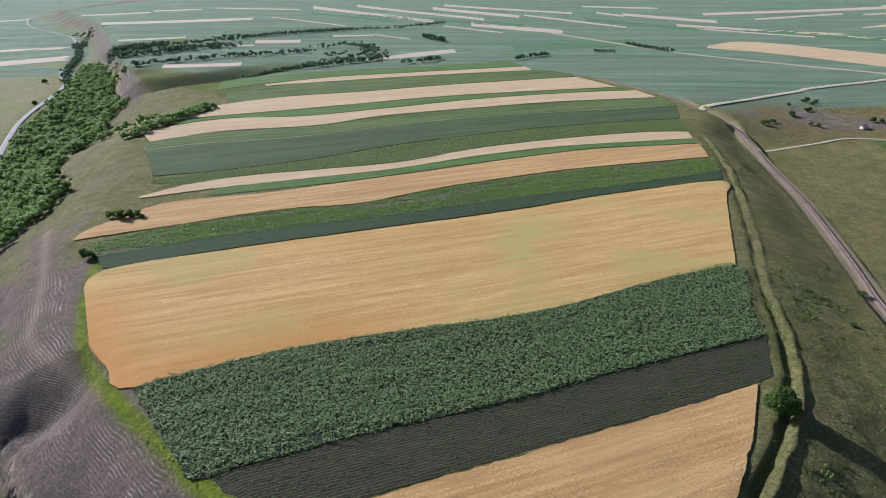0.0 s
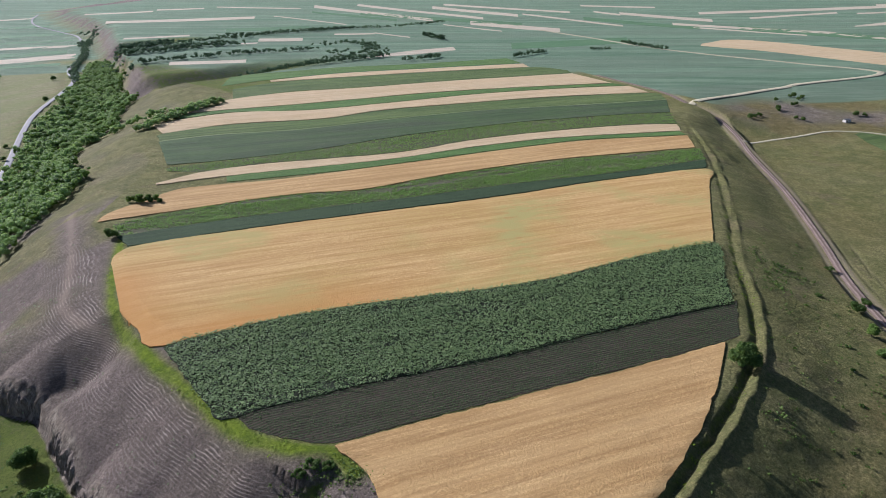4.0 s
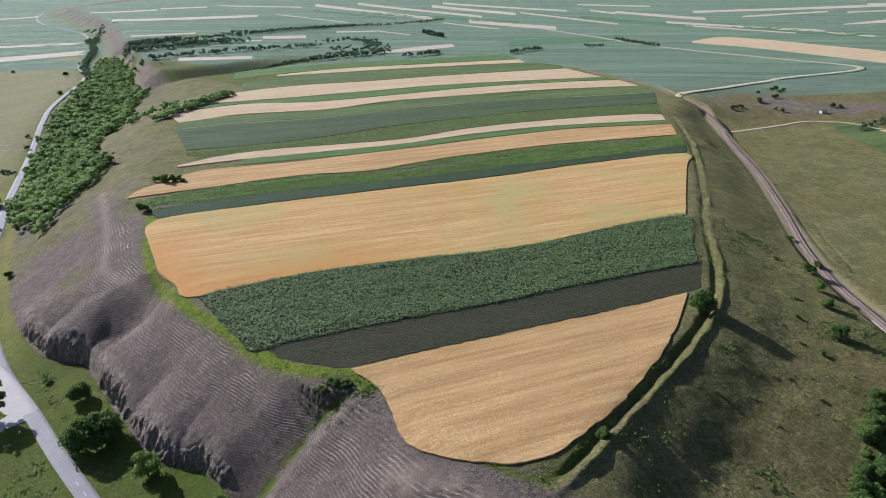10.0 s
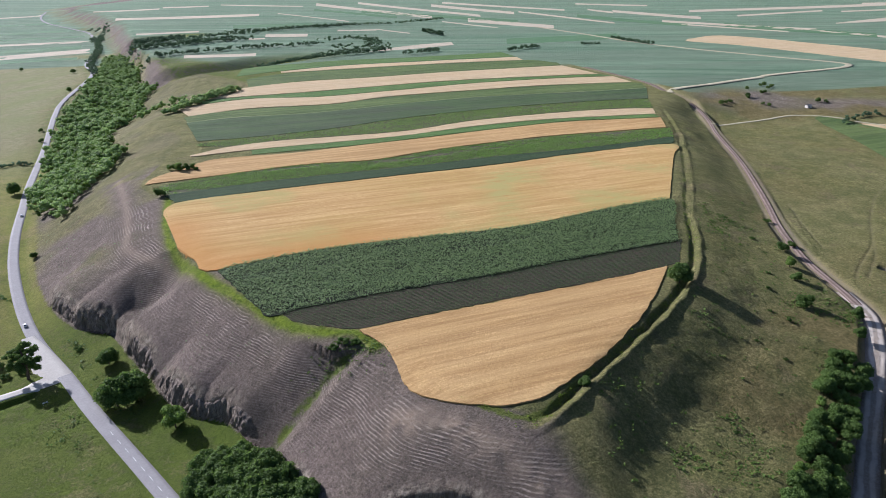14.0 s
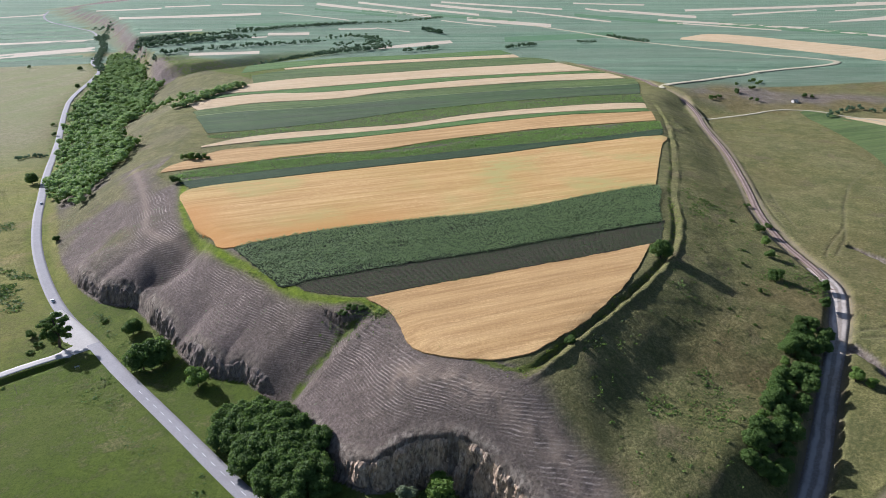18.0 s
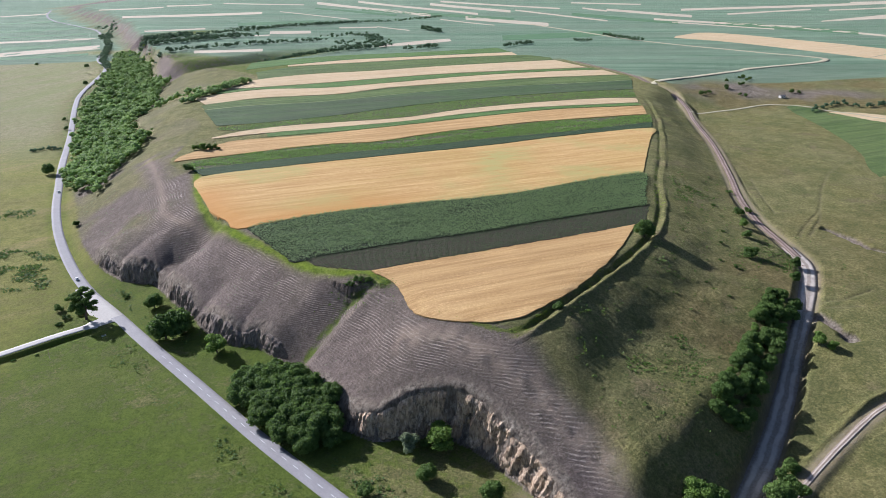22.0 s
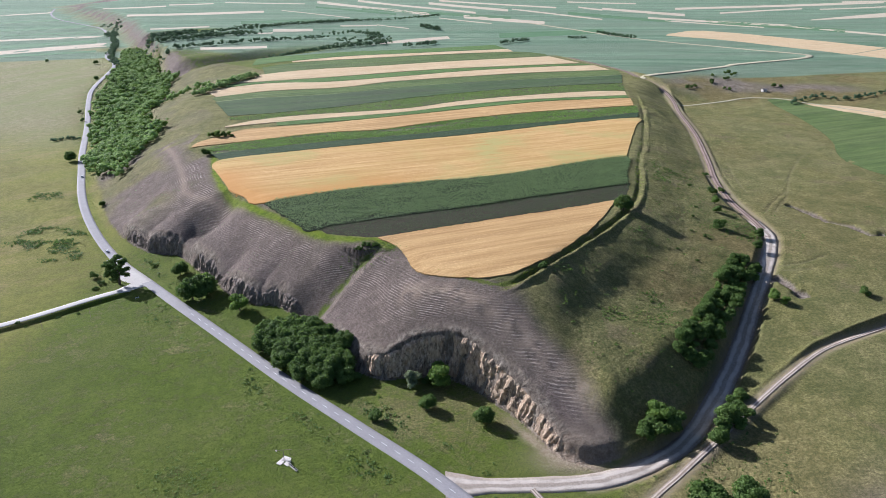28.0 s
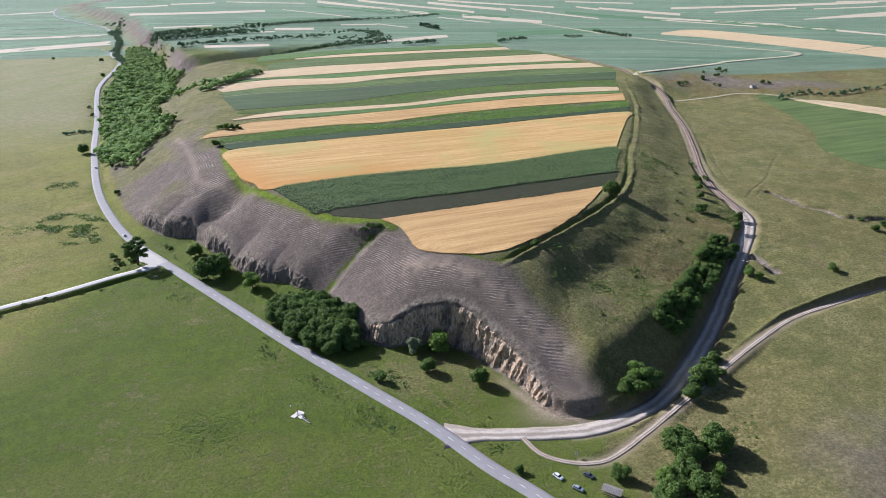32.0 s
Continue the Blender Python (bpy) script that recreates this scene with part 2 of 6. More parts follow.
def track_material(name, dark, light, rut):
    """Wheel ruts run along it: the across weight is -1 to 1 from edge to edge."""
    m = Nodes(name, 0.95, 0.1)
    side = m.math("ABSOLUTE", m.math("ADD", m.weight("across"), m.math("MULTIPLY", m.math("SUBTRACT", m.noise(12, 3), 0.5), 0.18)))
    wheel = m.math("MULTIPLY", m.ramp(side, 0.12, 0.34), m.ramp(side, 0.80, 0.52))
    rough = m.noise(1.0, 5, 0.75, None, 0.36, 0.64)
    c = m.mix(rough, dark, light)
    c = m.mix(m.math("MULTIPLY", m.noise(24, 3), 0.6), c, dark)
    c = m.mix(m.math("MULTIPLY", wheel, m.noise(9, 4, 0.7, None, 0.2, 0.6)), c, rut)
    m.colour(c)
    m.bump(m.math("SUBTRACT", rough, m.math("MULTIPLY", wheel, 0.7)), 0.12, 0.8)
    return m.mat


GRAVEL = track_material("white_gravel", (0.30, 0.25, 0.20), (0.43, 0.37, 0.305), (0.58, 0.51, 0.43))
EARTH = track_material("reddish_dirt_track", (0.24, 0.19, 0.145), (0.36, 0.295, 0.235), (0.52, 0.44, 0.36))
PAINT = plain_material("road_paint", (0.66, 0.66, 0.64), (0.80, 0.80, 0.78), 0.3, 0.7, 0.3, 0.002)
BARK = plain_material("bark", (0.07, 0.055, 0.04), (0.14, 0.11, 0.085), 0.3, 0.95, 0.1, 0.03)
LEAF = leaf_material("dark_leaves", (0.075, 0.130, 0.028), (0.140, 0.220, 0.048), (0.20, 0.29, 0.068))
LEAF_BRIGHT = leaf_material("bright_leaves", (0.11, 0.19, 0.034), (0.20, 0.30, 0.055), (0.27, 0.38, 0.08))
LEAF_PALE = leaf_material("silvery_leaves", (0.17, 0.21, 0.11), (0.28, 0.33, 0.18), (0.36, 0.41, 0.25))
# Hedge leaf colour is blued part of the way towards distance haze.
LEAF_HEDGE = leaf_material("hedgerow_leaves", (0.085, 0.150, 0.075), (0.140, 0.215, 0.110), (0.19, 0.27, 0.13))
# Wood leaves are paled in colour to carry distance haze.
LEAF_FAR = leaf_material("hazed_wood_leaves", (0.205, 0.325, 0.105), (0.335, 0.455, 0.140), (0.41, 0.52, 0.17))
STRAW = plain_material("straw_lane", (0.36, 0.32, 0.21), (0.50, 0.45, 0.31), 3.0, 0.95, 0.1, 0.03)
TURNED = track_material("brown_dirt", (0.16, 0.115, 0.09), (0.25, 0.185, 0.145), (0.36, 0.275, 0.225))
LEAF_SUN = leaf_material("sunflower_leaves", (0.170, 0.255, 0.098), (0.275, 0.370, 0.152), (0.34, 0.44, 0.19))
SEEDLING = leaf_material("seedling_leaves", (0.060, 0.104, 0.040), (0.105, 0.162, 0.060), (0.13, 0.19, 0.072))
LEAF_POTATO = leaf_material("potato_leaves", (0.15, 0.27, 0.055), (0.26, 0.41, 0.09), (0.33, 0.46, 0.12))
LEAF_RANK = leaf_material("rank_leaves", (0.14, 0.22, 0.014), (0.25, 0.35, 0.028), (0.33, 0.42, 0.05))
HERB = leaf_material("tall_herbs", (0.09, 0.15, 0.03), (0.17, 0.25, 0.05), (0.24, 0.32, 0.07))


# ---- lie of the land ----
def smooth(a, lo, hi):
    u = np.clip((a - lo) / (hi - lo), 0, 1)
    return u * u * (3 - 2 * u)


TABLE = np.random.RandomState(5).rand(256, 256)


def lumps(x, y, size, octaves=3, fade=0.5):
    """Smooth noise from -1 to 1."""
    total, amp, norm = 0.0, 1.0, 0.0
    for k in range(octaves):
        u, v = x / size * 2**k + 17.3 * k, y / size * 2**k + 9.1 * k
        i, j = np.floor(u).astype(int), np.floor(v).astype(int)
        fu, fv = u - i, v - j
        fu, fv = fu * fu * (3 - 2 * fu), fv * fv * (3 - 2 * fv)
        i0, i1, j0, j1 = i % 256, (i + 1) % 256, j % 256, (j + 1) % 256
        n = (TABLE[i0, j0] * (1 - fu) + TABLE[i1, j0] * fu) * (1 - fv) + (TABLE[i0, j1] * (1 - fu) + TABLE[i1, j1] * fu) * fv
        total, norm, amp = total + amp * (2 * n - 1), norm + amp, amp * fade
    return total / norm


def along(x, y, line):
    """The distance from each place to a line, the way along it in metres, and its height there where the line has heights."""
    line = np.array(line, float)
    best, where, height, gone = np.full(np.shape(x), 1e9), np.zeros(np.shape(x)), np.zeros(np.shape(x)), 0.0
    for a, b in zip(line[:-1], line[1:]):
        d = b[:2] - a[:2]
        size = np.hypot(*d)
        u = np.clip(((x - a[0]) * d[0] + (y - a[1]) * d[1]) / size**2, 0, 1)
        far = np.hypot(x - a[0] - u * d[0], y - a[1] - u * d[1])
        near = far < best
        best, where = np.where(near, far, best), np.where(near, gone + u * size, where)
        if len(a) > 2:
            height = np.where(near, a[2] + u * (b[2] - a[2]), height)
        gone += size
    return best, where, height


def inside(x, y, ring):
    ring = np.array(ring, float)[:, :2]
    hit = np.zeros(np.shape(x), bool)
    for a, b in zip(ring, np.roll(ring, -1, 0)):
        cross = (a[1] > y) != (b[1] > y)
        with np.errstate(divide="ignore", invalid="ignore"):
            hit ^= cross & (x < a[0] + (y - a[1]) * (b[0] - a[0]) / (b[1] - a[1] if b[1] != a[1] else 1e-9))
    return hit


def rounded(line, step=6.0):
    """A smooth line through the corners given (Catmull-Rom)."""
    p = np.array(line, float)
    p = np.vstack([2 * p[0] - p[1], p, 2 * p[-1] - p[-2]])
    out = []
    for k in range(1, len(p) - 2):
        n = max(2, int(np.hypot(*(p[k + 1] - p[k])[:2]) / step))
        for u in np.linspace(0, 1, n, endpoint=False):
            a, b, c, d = p[k - 1 : k + 3]
            out.append(0.5 * (2 * b + (c - a) * u + (2 * a - 5 * b + 4 * c - d) * u**2 + (3 * b - a - 3 * c + d) * u**3))
    return np.array(out + [p[-2]])


# The rim of the table-land, round its nose, and the foot of its slopes.
RIM = [(224.3, 623.1), (203.5, 494.6), (172, 374.5), (143.8, 286.2), (129.7, 232.1), (110.6, 187.3), (80.3, 144.7), (57.3, 117.5), (36.7, 91.9), (22.1, 78.2), (6.3, 84.1), (-13, 98), (-26, 114.4), (-34.9, 128.6), (-49.7, 128.8), (-63.9, 136.4), (-86.6, 160.6), (-114.6, 191.2), (-143.1, 220.8), (-168.5, 252.5), (-189.6, 293.4), (-204.2, 324.9), (-223.8, 347.3), (-230.8, 403.7), (-242.1, 476.9), (-288.9, 561), (-288.7, 649.9), (-269.1, 731.5), (-285, 790), (-325, 830), (-372, 868), (-425, 915), (-517.7, 1066.5), (-660.4, 1361.4), (-777.1, 1608.6), (-909.1, 1844.3), (-1051.8, 2086.3), (-1292.8, 2432.7), (-1509.4, 2742.1)]
FOOT = [(267.8, 621.2), (246.8, 504.6), (206.4, 327.5), (191.5, 260.3), (190.2, 223.3), (193.4, 187.2), (176.1, 146.3), (157.1, 114.6), (139.3, 86), (123.2, 60.9), (107.5, 38.9), (90.8, 17.3), (70.2, 5.5), (54.5, 0.6), (44, 0.5), (36, 6), (32, 14), (24, 28), (15, 39), (8, 48), (-2, 57), (-14, 60.5), (-26, 60), (-36, 58.5), (-46, 64), (-54.8, 71.2), (-79.8, 104.5), (-100.4, 125), (-111.3, 128.2), (-127.7, 138.6), (-148.6, 161.8), (-165.7, 180.5), (-184.1, 200.8), (-207.4, 209.6), (-237.2, 237.3), (-267.3, 277.5), (-296, 330.4), (-332.5, 396.6), (-370.7, 505.6), (-412.3, 667.4), (-447.4, 839.2), (-482, 958), (-556, 1124), (-645, 1265), (-766, 1463), (-909, 1734), (-1116, 2057), (-1412, 2502), (-1745, 3054)]
ROAD = [(300, -330, 0), (150, -172, 0), (65.6, -84.9, 0), (28.6, -46.8, 0), (11.2, -30.6, 0), (-13.3, -4.2, 0), (-45.2, 24.9, 0), (-83.7, 60.2, 0), (-123.7, 99.6, 0), (-162.3, 137.4, 0), (-192.4, 169.5, -2), (-224.8, 202, -2), (-257.1, 242.8, -2), (-292.1, 294.9, -1), (-321.7, 347.6, 0), (-349.7, 404.1, 0), (-382.3, 471.1, 0), (-439.9, 598.9, 0), (-518.6, 765.5, 2), (-561.8, 872.6, 3), (-632, 1098, 5), (-706, 1226.5, 5.5), (-759.6, 1359.7, 6), (-819.8, 1506, 6.5), (-1007.8, 1855.2, 8), (-1138.9, 2016.5, 8), (-1356.8, 2268.7, 8), (-1528.7, 2538.2, 8), (-1694, 2871, 8)]
SIDE = [(-192.5, 168.5, -2), (-203, 158, -2), (-216, 147.2, -2), (-239.8, 124.6, -2), (-262.6, 106.2, -2), (-278.1, 90.5, -2)]
DIRT = [(-7, -11.2, 0), (7.9, -11, 0), (31.3, -10.5, 0), (50.3, -8.8, 0), (68.4, -2.2, 0), (89.1, 11, 1), (107.2, 32.3, 2.5), (125.6, 58, 4), (142.8, 85.4, 7), (154.9, 106.1, 10.5), (170.9, 132.3, 16.5), (183.5, 154.3, 20.3), (194.2, 178.0, 22.6), (194.7, 203.0, 23.6), (195, 243.5, 24), (201.3, 287.9, 25), (215.8, 346.3, 26), (236.3, 435.3, 26), (252.6, 533.6, 26.5), (266.8, 601.6, 27), (271.4, 667.3, 30), (256, 711.1, 36), (244.7, 780, 38), (193.6, 898.6, 40)]
DIRT_SOUTH, DIRT_NORTH = DIRT[:14], DIRT[12:]
TRACK = [(25.2, -12.9, 0), (30.9, -22.3, 0), (40.1, -27.3, 0), (51, -28.3, 0), (60.7, -24.2, 0), (77.6, -11.2, 2), (92.7, 0.6, 5), (109.3, 14.3, 7), (124.4, 27.7, 8.5), (143.8, 43.4, 11), (168, 60.9, 13.5), (192.7, 71.1, 16), (228.8, 84.3, 18), (267.4, 92.1, 20)]
FARM = [(263.4, 579.1), (313.8, 605.6), (380.2, 620.9), (429.2, 583.1), (484.8, 508.3)]
LANE = [(259.2, 709.7), (314.8, 751.1), (422.2, 819.2), (579.7, 902.7), (513.5, 1003.7), (375.9, 1192.8), (282.3, 1424.6), (208.7, 1598.5)]
COOMB = [(-490, 885), (-440, 900), (-394, 912), (-348, 958), (-303, 1015), (-250, 1060), (-190, 1100)]
SIDE_VALLEY = [(-790, 1360), (-720, 1352), (-672, 1362), (-625, 1400), (-575, 1455)]
LUSH_RIM = [(-192, 318), (-184, 294), (-175, 269), (-165.5, 248), (-154.5, 229.4), (-140, 212), (-124, 195), (-102.3, 174.3), (-88, 160), (-72, 147), (-58, 141), (-46, 140), (-36, 130)]
GULLY = [(-45, 134), (-51, 126.5), (-59, 119.5), (-67, 114), (-76, 108), (-86, 102)]
HOLLOW = [(-136, 216), (-149, 214), (-161, 212.5), (-172, 211), (-181, 206), (-188, 200)]
# Bluffs at the foot: place, reach and share of the whole height.
BLUFFS = ((-104, 124, 20, 0.20), (-128, 138, 24, 0.25), (-160, 178, 30, 0.28),
          (-195, 205, 26, 0.30), (-226, 228, 28, 0.24))
SCARS = ([(176, 129), (177, 123), (179, 117), (181, 107)], [(231, 230), (239, 214), (241, 199), (251, 191), (255, 176), (278, 173), (310, 170)], [(150, 96), (156, 104)])
RUTS = ([(179, 138), (194, 139), (212, 146)], [(182, 133), (200, 132)], [(247, 267), (236, 246), (215, 217)], [(208, 216), (218, 231), (228, 243), (246, 265), (265, 302), (295, 348), (313, 368), (345, 401)], [(206, 262), (212, 300), (222, 340)], [(213, 258), (220, 300), (229, 336)], [(300, 352), (322, 330), (340, 352)])
BANK = [(x - 3.1, y + 3.8) for x, y, _ in TRACK[4:]]
DITCH = [(x + 4.6, y - 4.8) for x, y, _ in SIDE[1:]]
ROADS = ((ROAD, 3.7, 9.0), (SIDE, 3.0, 3.0), (TRACK, 1.8, 4.0), (DIRT, 4.3, 3.5))
ROADS = [(rounded(line, 16), half, fade) for line, half, fade in ROADS]


def lowland(x, y):
    s = 0.75 * x + 0.52 * y
    east = 25 * smooth(s, 45, 265) * smooth(x, -60, 120)
    east = east - 3 * np.exp(-(((x - 330) / 130) ** 2 + ((y - 620) / 60) ** 2)) + 9 * np.exp(-(((x - 150) / 55) ** 2 + ((y + 55) / 60) ** 2))
    west = -2.0 * np.exp(-(((x + 230) / 140) ** 2 + ((y - 130) / 140) ** 2)) + 6 * smooth(y, 700, 1500) * smooth(-x, 100, 400)
    return east + west + 0.6 * lumps(x, y, 45, 3)


def valley(x, y, line, left, right, head):
    """How deep a place lies in a valley, 0 to 1, by its widths to the left and right of the way down; shallow at its head."""
    dist, gone, _ = along(x, y, line)
    p = np.array(line, float)
    side = np.full(np.shape(x), 1.0)
    best = np.full(np.shape(x), 1e9)
    for a, b in zip(p[:-1], p[1:]):
        d = b - a
        u = np.clip(((x - a[0]) * d[0] + (y - a[1]) * d[1]) / (d @ d), 0, 1)
        far = np.hypot(x - a[0] - u * d[0], y - a[1] - u * d[1])
        cross = d[0] * (y - a[1]) - d[1] * (x - a[0])
        side, best = np.where(far < best, np.sign(cross), side), np.minimum(far, best)
    w = np.where(side > 0, left, right)
    v = np.clip(1 - dist / w, 0, 1)
    return (0.45 * v + 0.55 * v * v * (3 - 2 * v)) * smooth(gone, 0, head)


EAST_U = np.linspace(0, 1, 201)
EAST_PART = np.interp(EAST_U, (0, 0.24, 0.60, 0.97, 1), (0, 0.50, 0.66, 0.985, 1))
EAST_LOW = np.interp(EAST_U, (0, 0.15, 0.62, 0.97, 1), (0, 0.16, 0.53, 0.985, 1))
EAST_PART, EAST_LOW = (np.convolve(np.pad(a, 12, mode="edge"), np.ones(25) / 25, "valid") for a in (EAST_PART, EAST_LOW))


def blurred(a, cells):
    k = np.exp(-0.5 * (np.arange(-3 * cells, 3 * cells + 1) / cells) ** 2)
    k /= k.sum()
    for axis in (0, 1):
        pad = [(0, 0), (0, 0)]
        pad[axis] = (3 * cells, 3 * cells)
        b = np.moveaxis(np.pad(a, pad, mode="edge"), axis, 0)
        a = np.moveaxis(sum(w * b[j : j + a.shape[axis]] for j, w in enumerate(k)), 0, axis)
    return a


def share(x, y, feet=None):
    """How far up from the foot (0) to the rim (1) a place lies, and its distances to both."""
    rim, _, _ = along(x, y, RIM_LINE)
    line = FOOT_LINE if feet is None else feet
    foot, _, _ = along(x, y, line)
    up, on = inside(x, y, RIM_AREA), inside(x, y, list(map(tuple, line)) + [(-1750, 5200), (6000, 5200)])
    u = np.where(up, 1.0, np.where(on, foot / (foot + rim + 1e-6), 0.0))
    return u, np.where(up, -rim, rim), np.where(on, foot, -foot)


X0, Y0, CELL = -560.0, -70.0, 2.5
RIM_LINE = np.vstack([[(6000, 1060), (700, 960), (450, 910), (330, 830)], rounded(RIM, 14)])
FOOT_LINE = np.vstack([[(6000, 300), (700, 450), (420, 560), (340, 605)], rounded(FOOT, 14)])
# the foot without the quarry cut, set so wall heights fit the camera's view
UNCUT = np.vstack([FOOT_LINE[:4], rounded(FOOT[:13] + [(57, -4), (46, -7), (17, 8), (-10, 36), (-36, 44), (-57, 63)] + FOOT[26:], 14)])
RIM_AREA = list(map(tuple, RIM_LINE)) + [(-1330, 5200), (6000, 5200)]
FOOT_AREA = list(map(tuple, FOOT_LINE)) + [(-1750, 5200), (6000, 5200)]
cx, cy = np.meshgrid(np.arange(X0, 420, CELL), np.arange(Y0, 1160, CELL))
plan_rim, plan_foot = share(cx, cy)[1:]
plan_u, _, plan_out = share(cx, cy, UNCUT)
plan_u = blurred(plan_u, 4)
plan_u = np.where(plan_rim < -8, 1, plan_u)


def from_plan(plan, x, y):
    u, v = np.clip((x - X0) / CELL, 0, plan.shape[1] - 1.001), np.clip((y - Y0) / CELL, 0, plan.shape[0] - 1.001)
    i, j = u.astype(int), v.astype(int)
    fu, fv = u - i, v - j
    return (plan[j, i] * (1 - fu) + plan[j, i + 1] * fu) * (1 - fv) + (plan[j + 1, i] * (1 - fu) + plan[j + 1, i + 1] * fu) * fv


def land(x, y, full=False):
    """The height of the ground, and with full also what it is made of."""
    x, y = np.atleast_1d(np.asarray(x, float)), np.atleast_1d(np.asarray(y, float))
    low = lowland(x, y)
    top = 38.2 + 0.9 * smooth(y, 200, 900) + 0.3 * lumps(x, y, 90, 2) + 3 * lumps(x, y, 700, 2) * smooth(y, 1000, 1800)
    u, rim, foot = (from_plan(p, x, y) for p in (plan_u, plan_rim, plan_foot))
    out = (x < X0) | (x > 415) | (y < Y0) | (y > 1155)
    if out.any():
        fu, fr, ff = share(x[out], y[out])
        u[out], rim[out], foot[out] = fu * fu * (3 - 2 * fu), fr, ff
    flank = (foot > 0) & (rim > 0)
    cut = smooth(from_plan(plan_out, x, y) - foot, 1.0, 4.0) * ~out
    bluff = 0 * x
    for bx, by, reach, part in BLUFFS:
        bluff = np.maximum(bluff, part * np.exp(-(((x - bx) ** 2 + (y - by) ** 2) / reach**2) ** 1.5))
    rough, face = np.maximum(smooth(bluff, 0.05, 0.3), cut), 6.0
    crag = 1.5 * np.abs(lumps(x, y, 11, 2)) + 1.8 * np.abs(lumps(x + 33, y - 12, 5.0, 2)) + 1.0 * lumps(x, y, 2.4, 2)
    d = foot + (crag - 1.0) * rough * (1 - 0.6 * cut)
    wall = bluff * (0.75 * smooth(d, 0.0, face * 0.75) + 0.25 * smooth(d, face * 0.5, face * 1.5))
    slope = 1 - (1 - u) ** (1.25 - 0.2 * smooth(x, 40, 70) * smooth(-y, -90, -45) - 0.40 * smooth(x, 50, 80) * smooth(y, 75, 125) * (1 - 0.6 * smooth(y, 260, 380)))
    # the shaded side: a scarp at the foot, a bench, and a steep drop below the rim
    shade = smooth(0.75 * (x - 45) + 0.65 * (y - 30), -25, 18) * smooth(x, 40, 64) * (1 - smooth(y, 215, 300))
    tail = smooth(y, 55, 105)
    slope = slope * (1 - shade) + (np.interp(u, EAST_U, EAST_PART) * (1 - tail) + np.interp(u, EAST_U, EAST_LOW) * tail) * shade
    part = np.clip(wall + (1 - bluff) * slope, 0, 1)
    part = part * (1 - cut + cut * smooth(d, 0.0, face * 0.8))
    z = low + (np.maximum(top, low) - low) * part
    z = z + flank * 0.6 * lumps(x, y, 30, 2) * smooth(foot, 2, 14) * smooth(rim, 4, 18)
    # sheep paths on the dry western and southern flank
    paths = flank * smooth(31 + 0.5 * np.maximum(80 - y, 0) - x, -4, 12) * smooth(rim, 2, 9) * smooth(lumps(x, y, 60, 2), -0.6, -0.1) * smooth(foot - 9 * rough, 1, 5) * (y < 330)
    # the gully, the hollow way along the eastern rim, the side valley
    gd, gw, _ = along(x, y, GULLY)
    z = z - 5.5 * valley(x, y, GULLY, 9, 22, 12) * flank * smooth(-gw, -66, -45)
    hd, hw, _ = along(x, y, HOLLOW)
    z = z - 9.0 * valley(x, y, HOLLOW, 20, 24, 24) * flank * smooth(-hw, -62, -30)
    east = smooth(x - 0.12 * y, 8, 26) * smooth(-y, -640, -560) * (rim > -9)
    z = z + east * (0.6 + 0.8 * lumps(x, y, 9, 3) + 0.9 * smooth(-y, -260, -190)) * (0.8 * np.exp(-(((rim - 0.9 + 1.2 * lumps(x, y, 8, 3)) / 1.3) ** 2)) - 1.3 * np.exp(-(((rim + 3.2 + 0.8 * lumps(x, y, 7, 2)) / 1.5) ** 2)))
    z = z + 2.6 * (np.abs(lumps(x, y, 20, 3)) - 0.35) * np.exp(-(((x - 208 - 0.33 * (y - 480)) / 16) ** 2 + ((y - 495) / 85) ** 2)) * flank
    vd, vw, _ = along(x, y, COOMB)
    z = z - 16 * valley(x, y, COOMB[::-1], 62, 46, 190) * smooth(z, 8, 30)
    svd, _, _ = along(x, y, SIDE_VALLEY)
    z = z - 20 * valley(x, y, SIDE_VALLEY[::-1], 60, 34, 110) * smooth(z, 8, 30)
    spur = np.exp(-(((x + 485) / 60) ** 2 + ((y - 1000) / 60) ** 2) ** 2)
    z = z - spur * 9 * np.abs(lumps(x, y, 46, 2))
    z = z + 0.12 * lumps(x, y, 6, 3) * smooth(-np.hypot(x, y), -900, -600)
    scar = rut = 0 * x
    for line in SCARS:
        sd, _, _ = along(x, y, line)
        scar = np.maximum(scar, np.exp(-(((sd + 2.2 * lumps(x, y, 6, 3)) / 2.8) ** 2)))
    for line in RUTS:
        sd, _, _ = along(x, y, line)
        rut = np.maximum(rut, np.exp(-((sd / 0.9) ** 2)))
    level = z + 0.5 * lumps(x, y, 34, 2)
    z = z + shade * flank * (0.40 * lumps(x, y, 9, 3) + 0.15 * (np.abs(lumps(x + 30, y, 26, 2)) - 0.3)) * smooth(rim, 4, 14)
    z = z - 3.2 * scar - 0.55 * rut
    z = z + flank * smooth(y, 980, 1200) * 9 * (np.abs(lumps(x, y, 75, 2)) - 0.3) * smooth(u * (1 - u), 0.05, 0.2)
    bd, _, _ = along(x, y, DITCH)
    z = z - 1.9 * np.exp(-((bd / 2.6) ** 2))
    bd, _, _ = along(x, y, BANK)
    z = z + 1.7 * np.exp(-((bd / 1.5) ** 2)) * smooth(x, 66, 84)
    near_road = np.full(np.shape(x), 1e9)
    for line, half, fade in ROADS:
        rd, _, rz = along(x, y, line)
        k = 1 - smooth(rd, half, half + fade)
        z, near_road = z * (1 - k) + (rz - 0.05) * k, np.minimum(near_road, rd - half)
    pad = 1 - smooth(np.hypot(x - 2, y + 11.5), 9, 17)
    z = z * (1 - pad) - 0.06 * pad
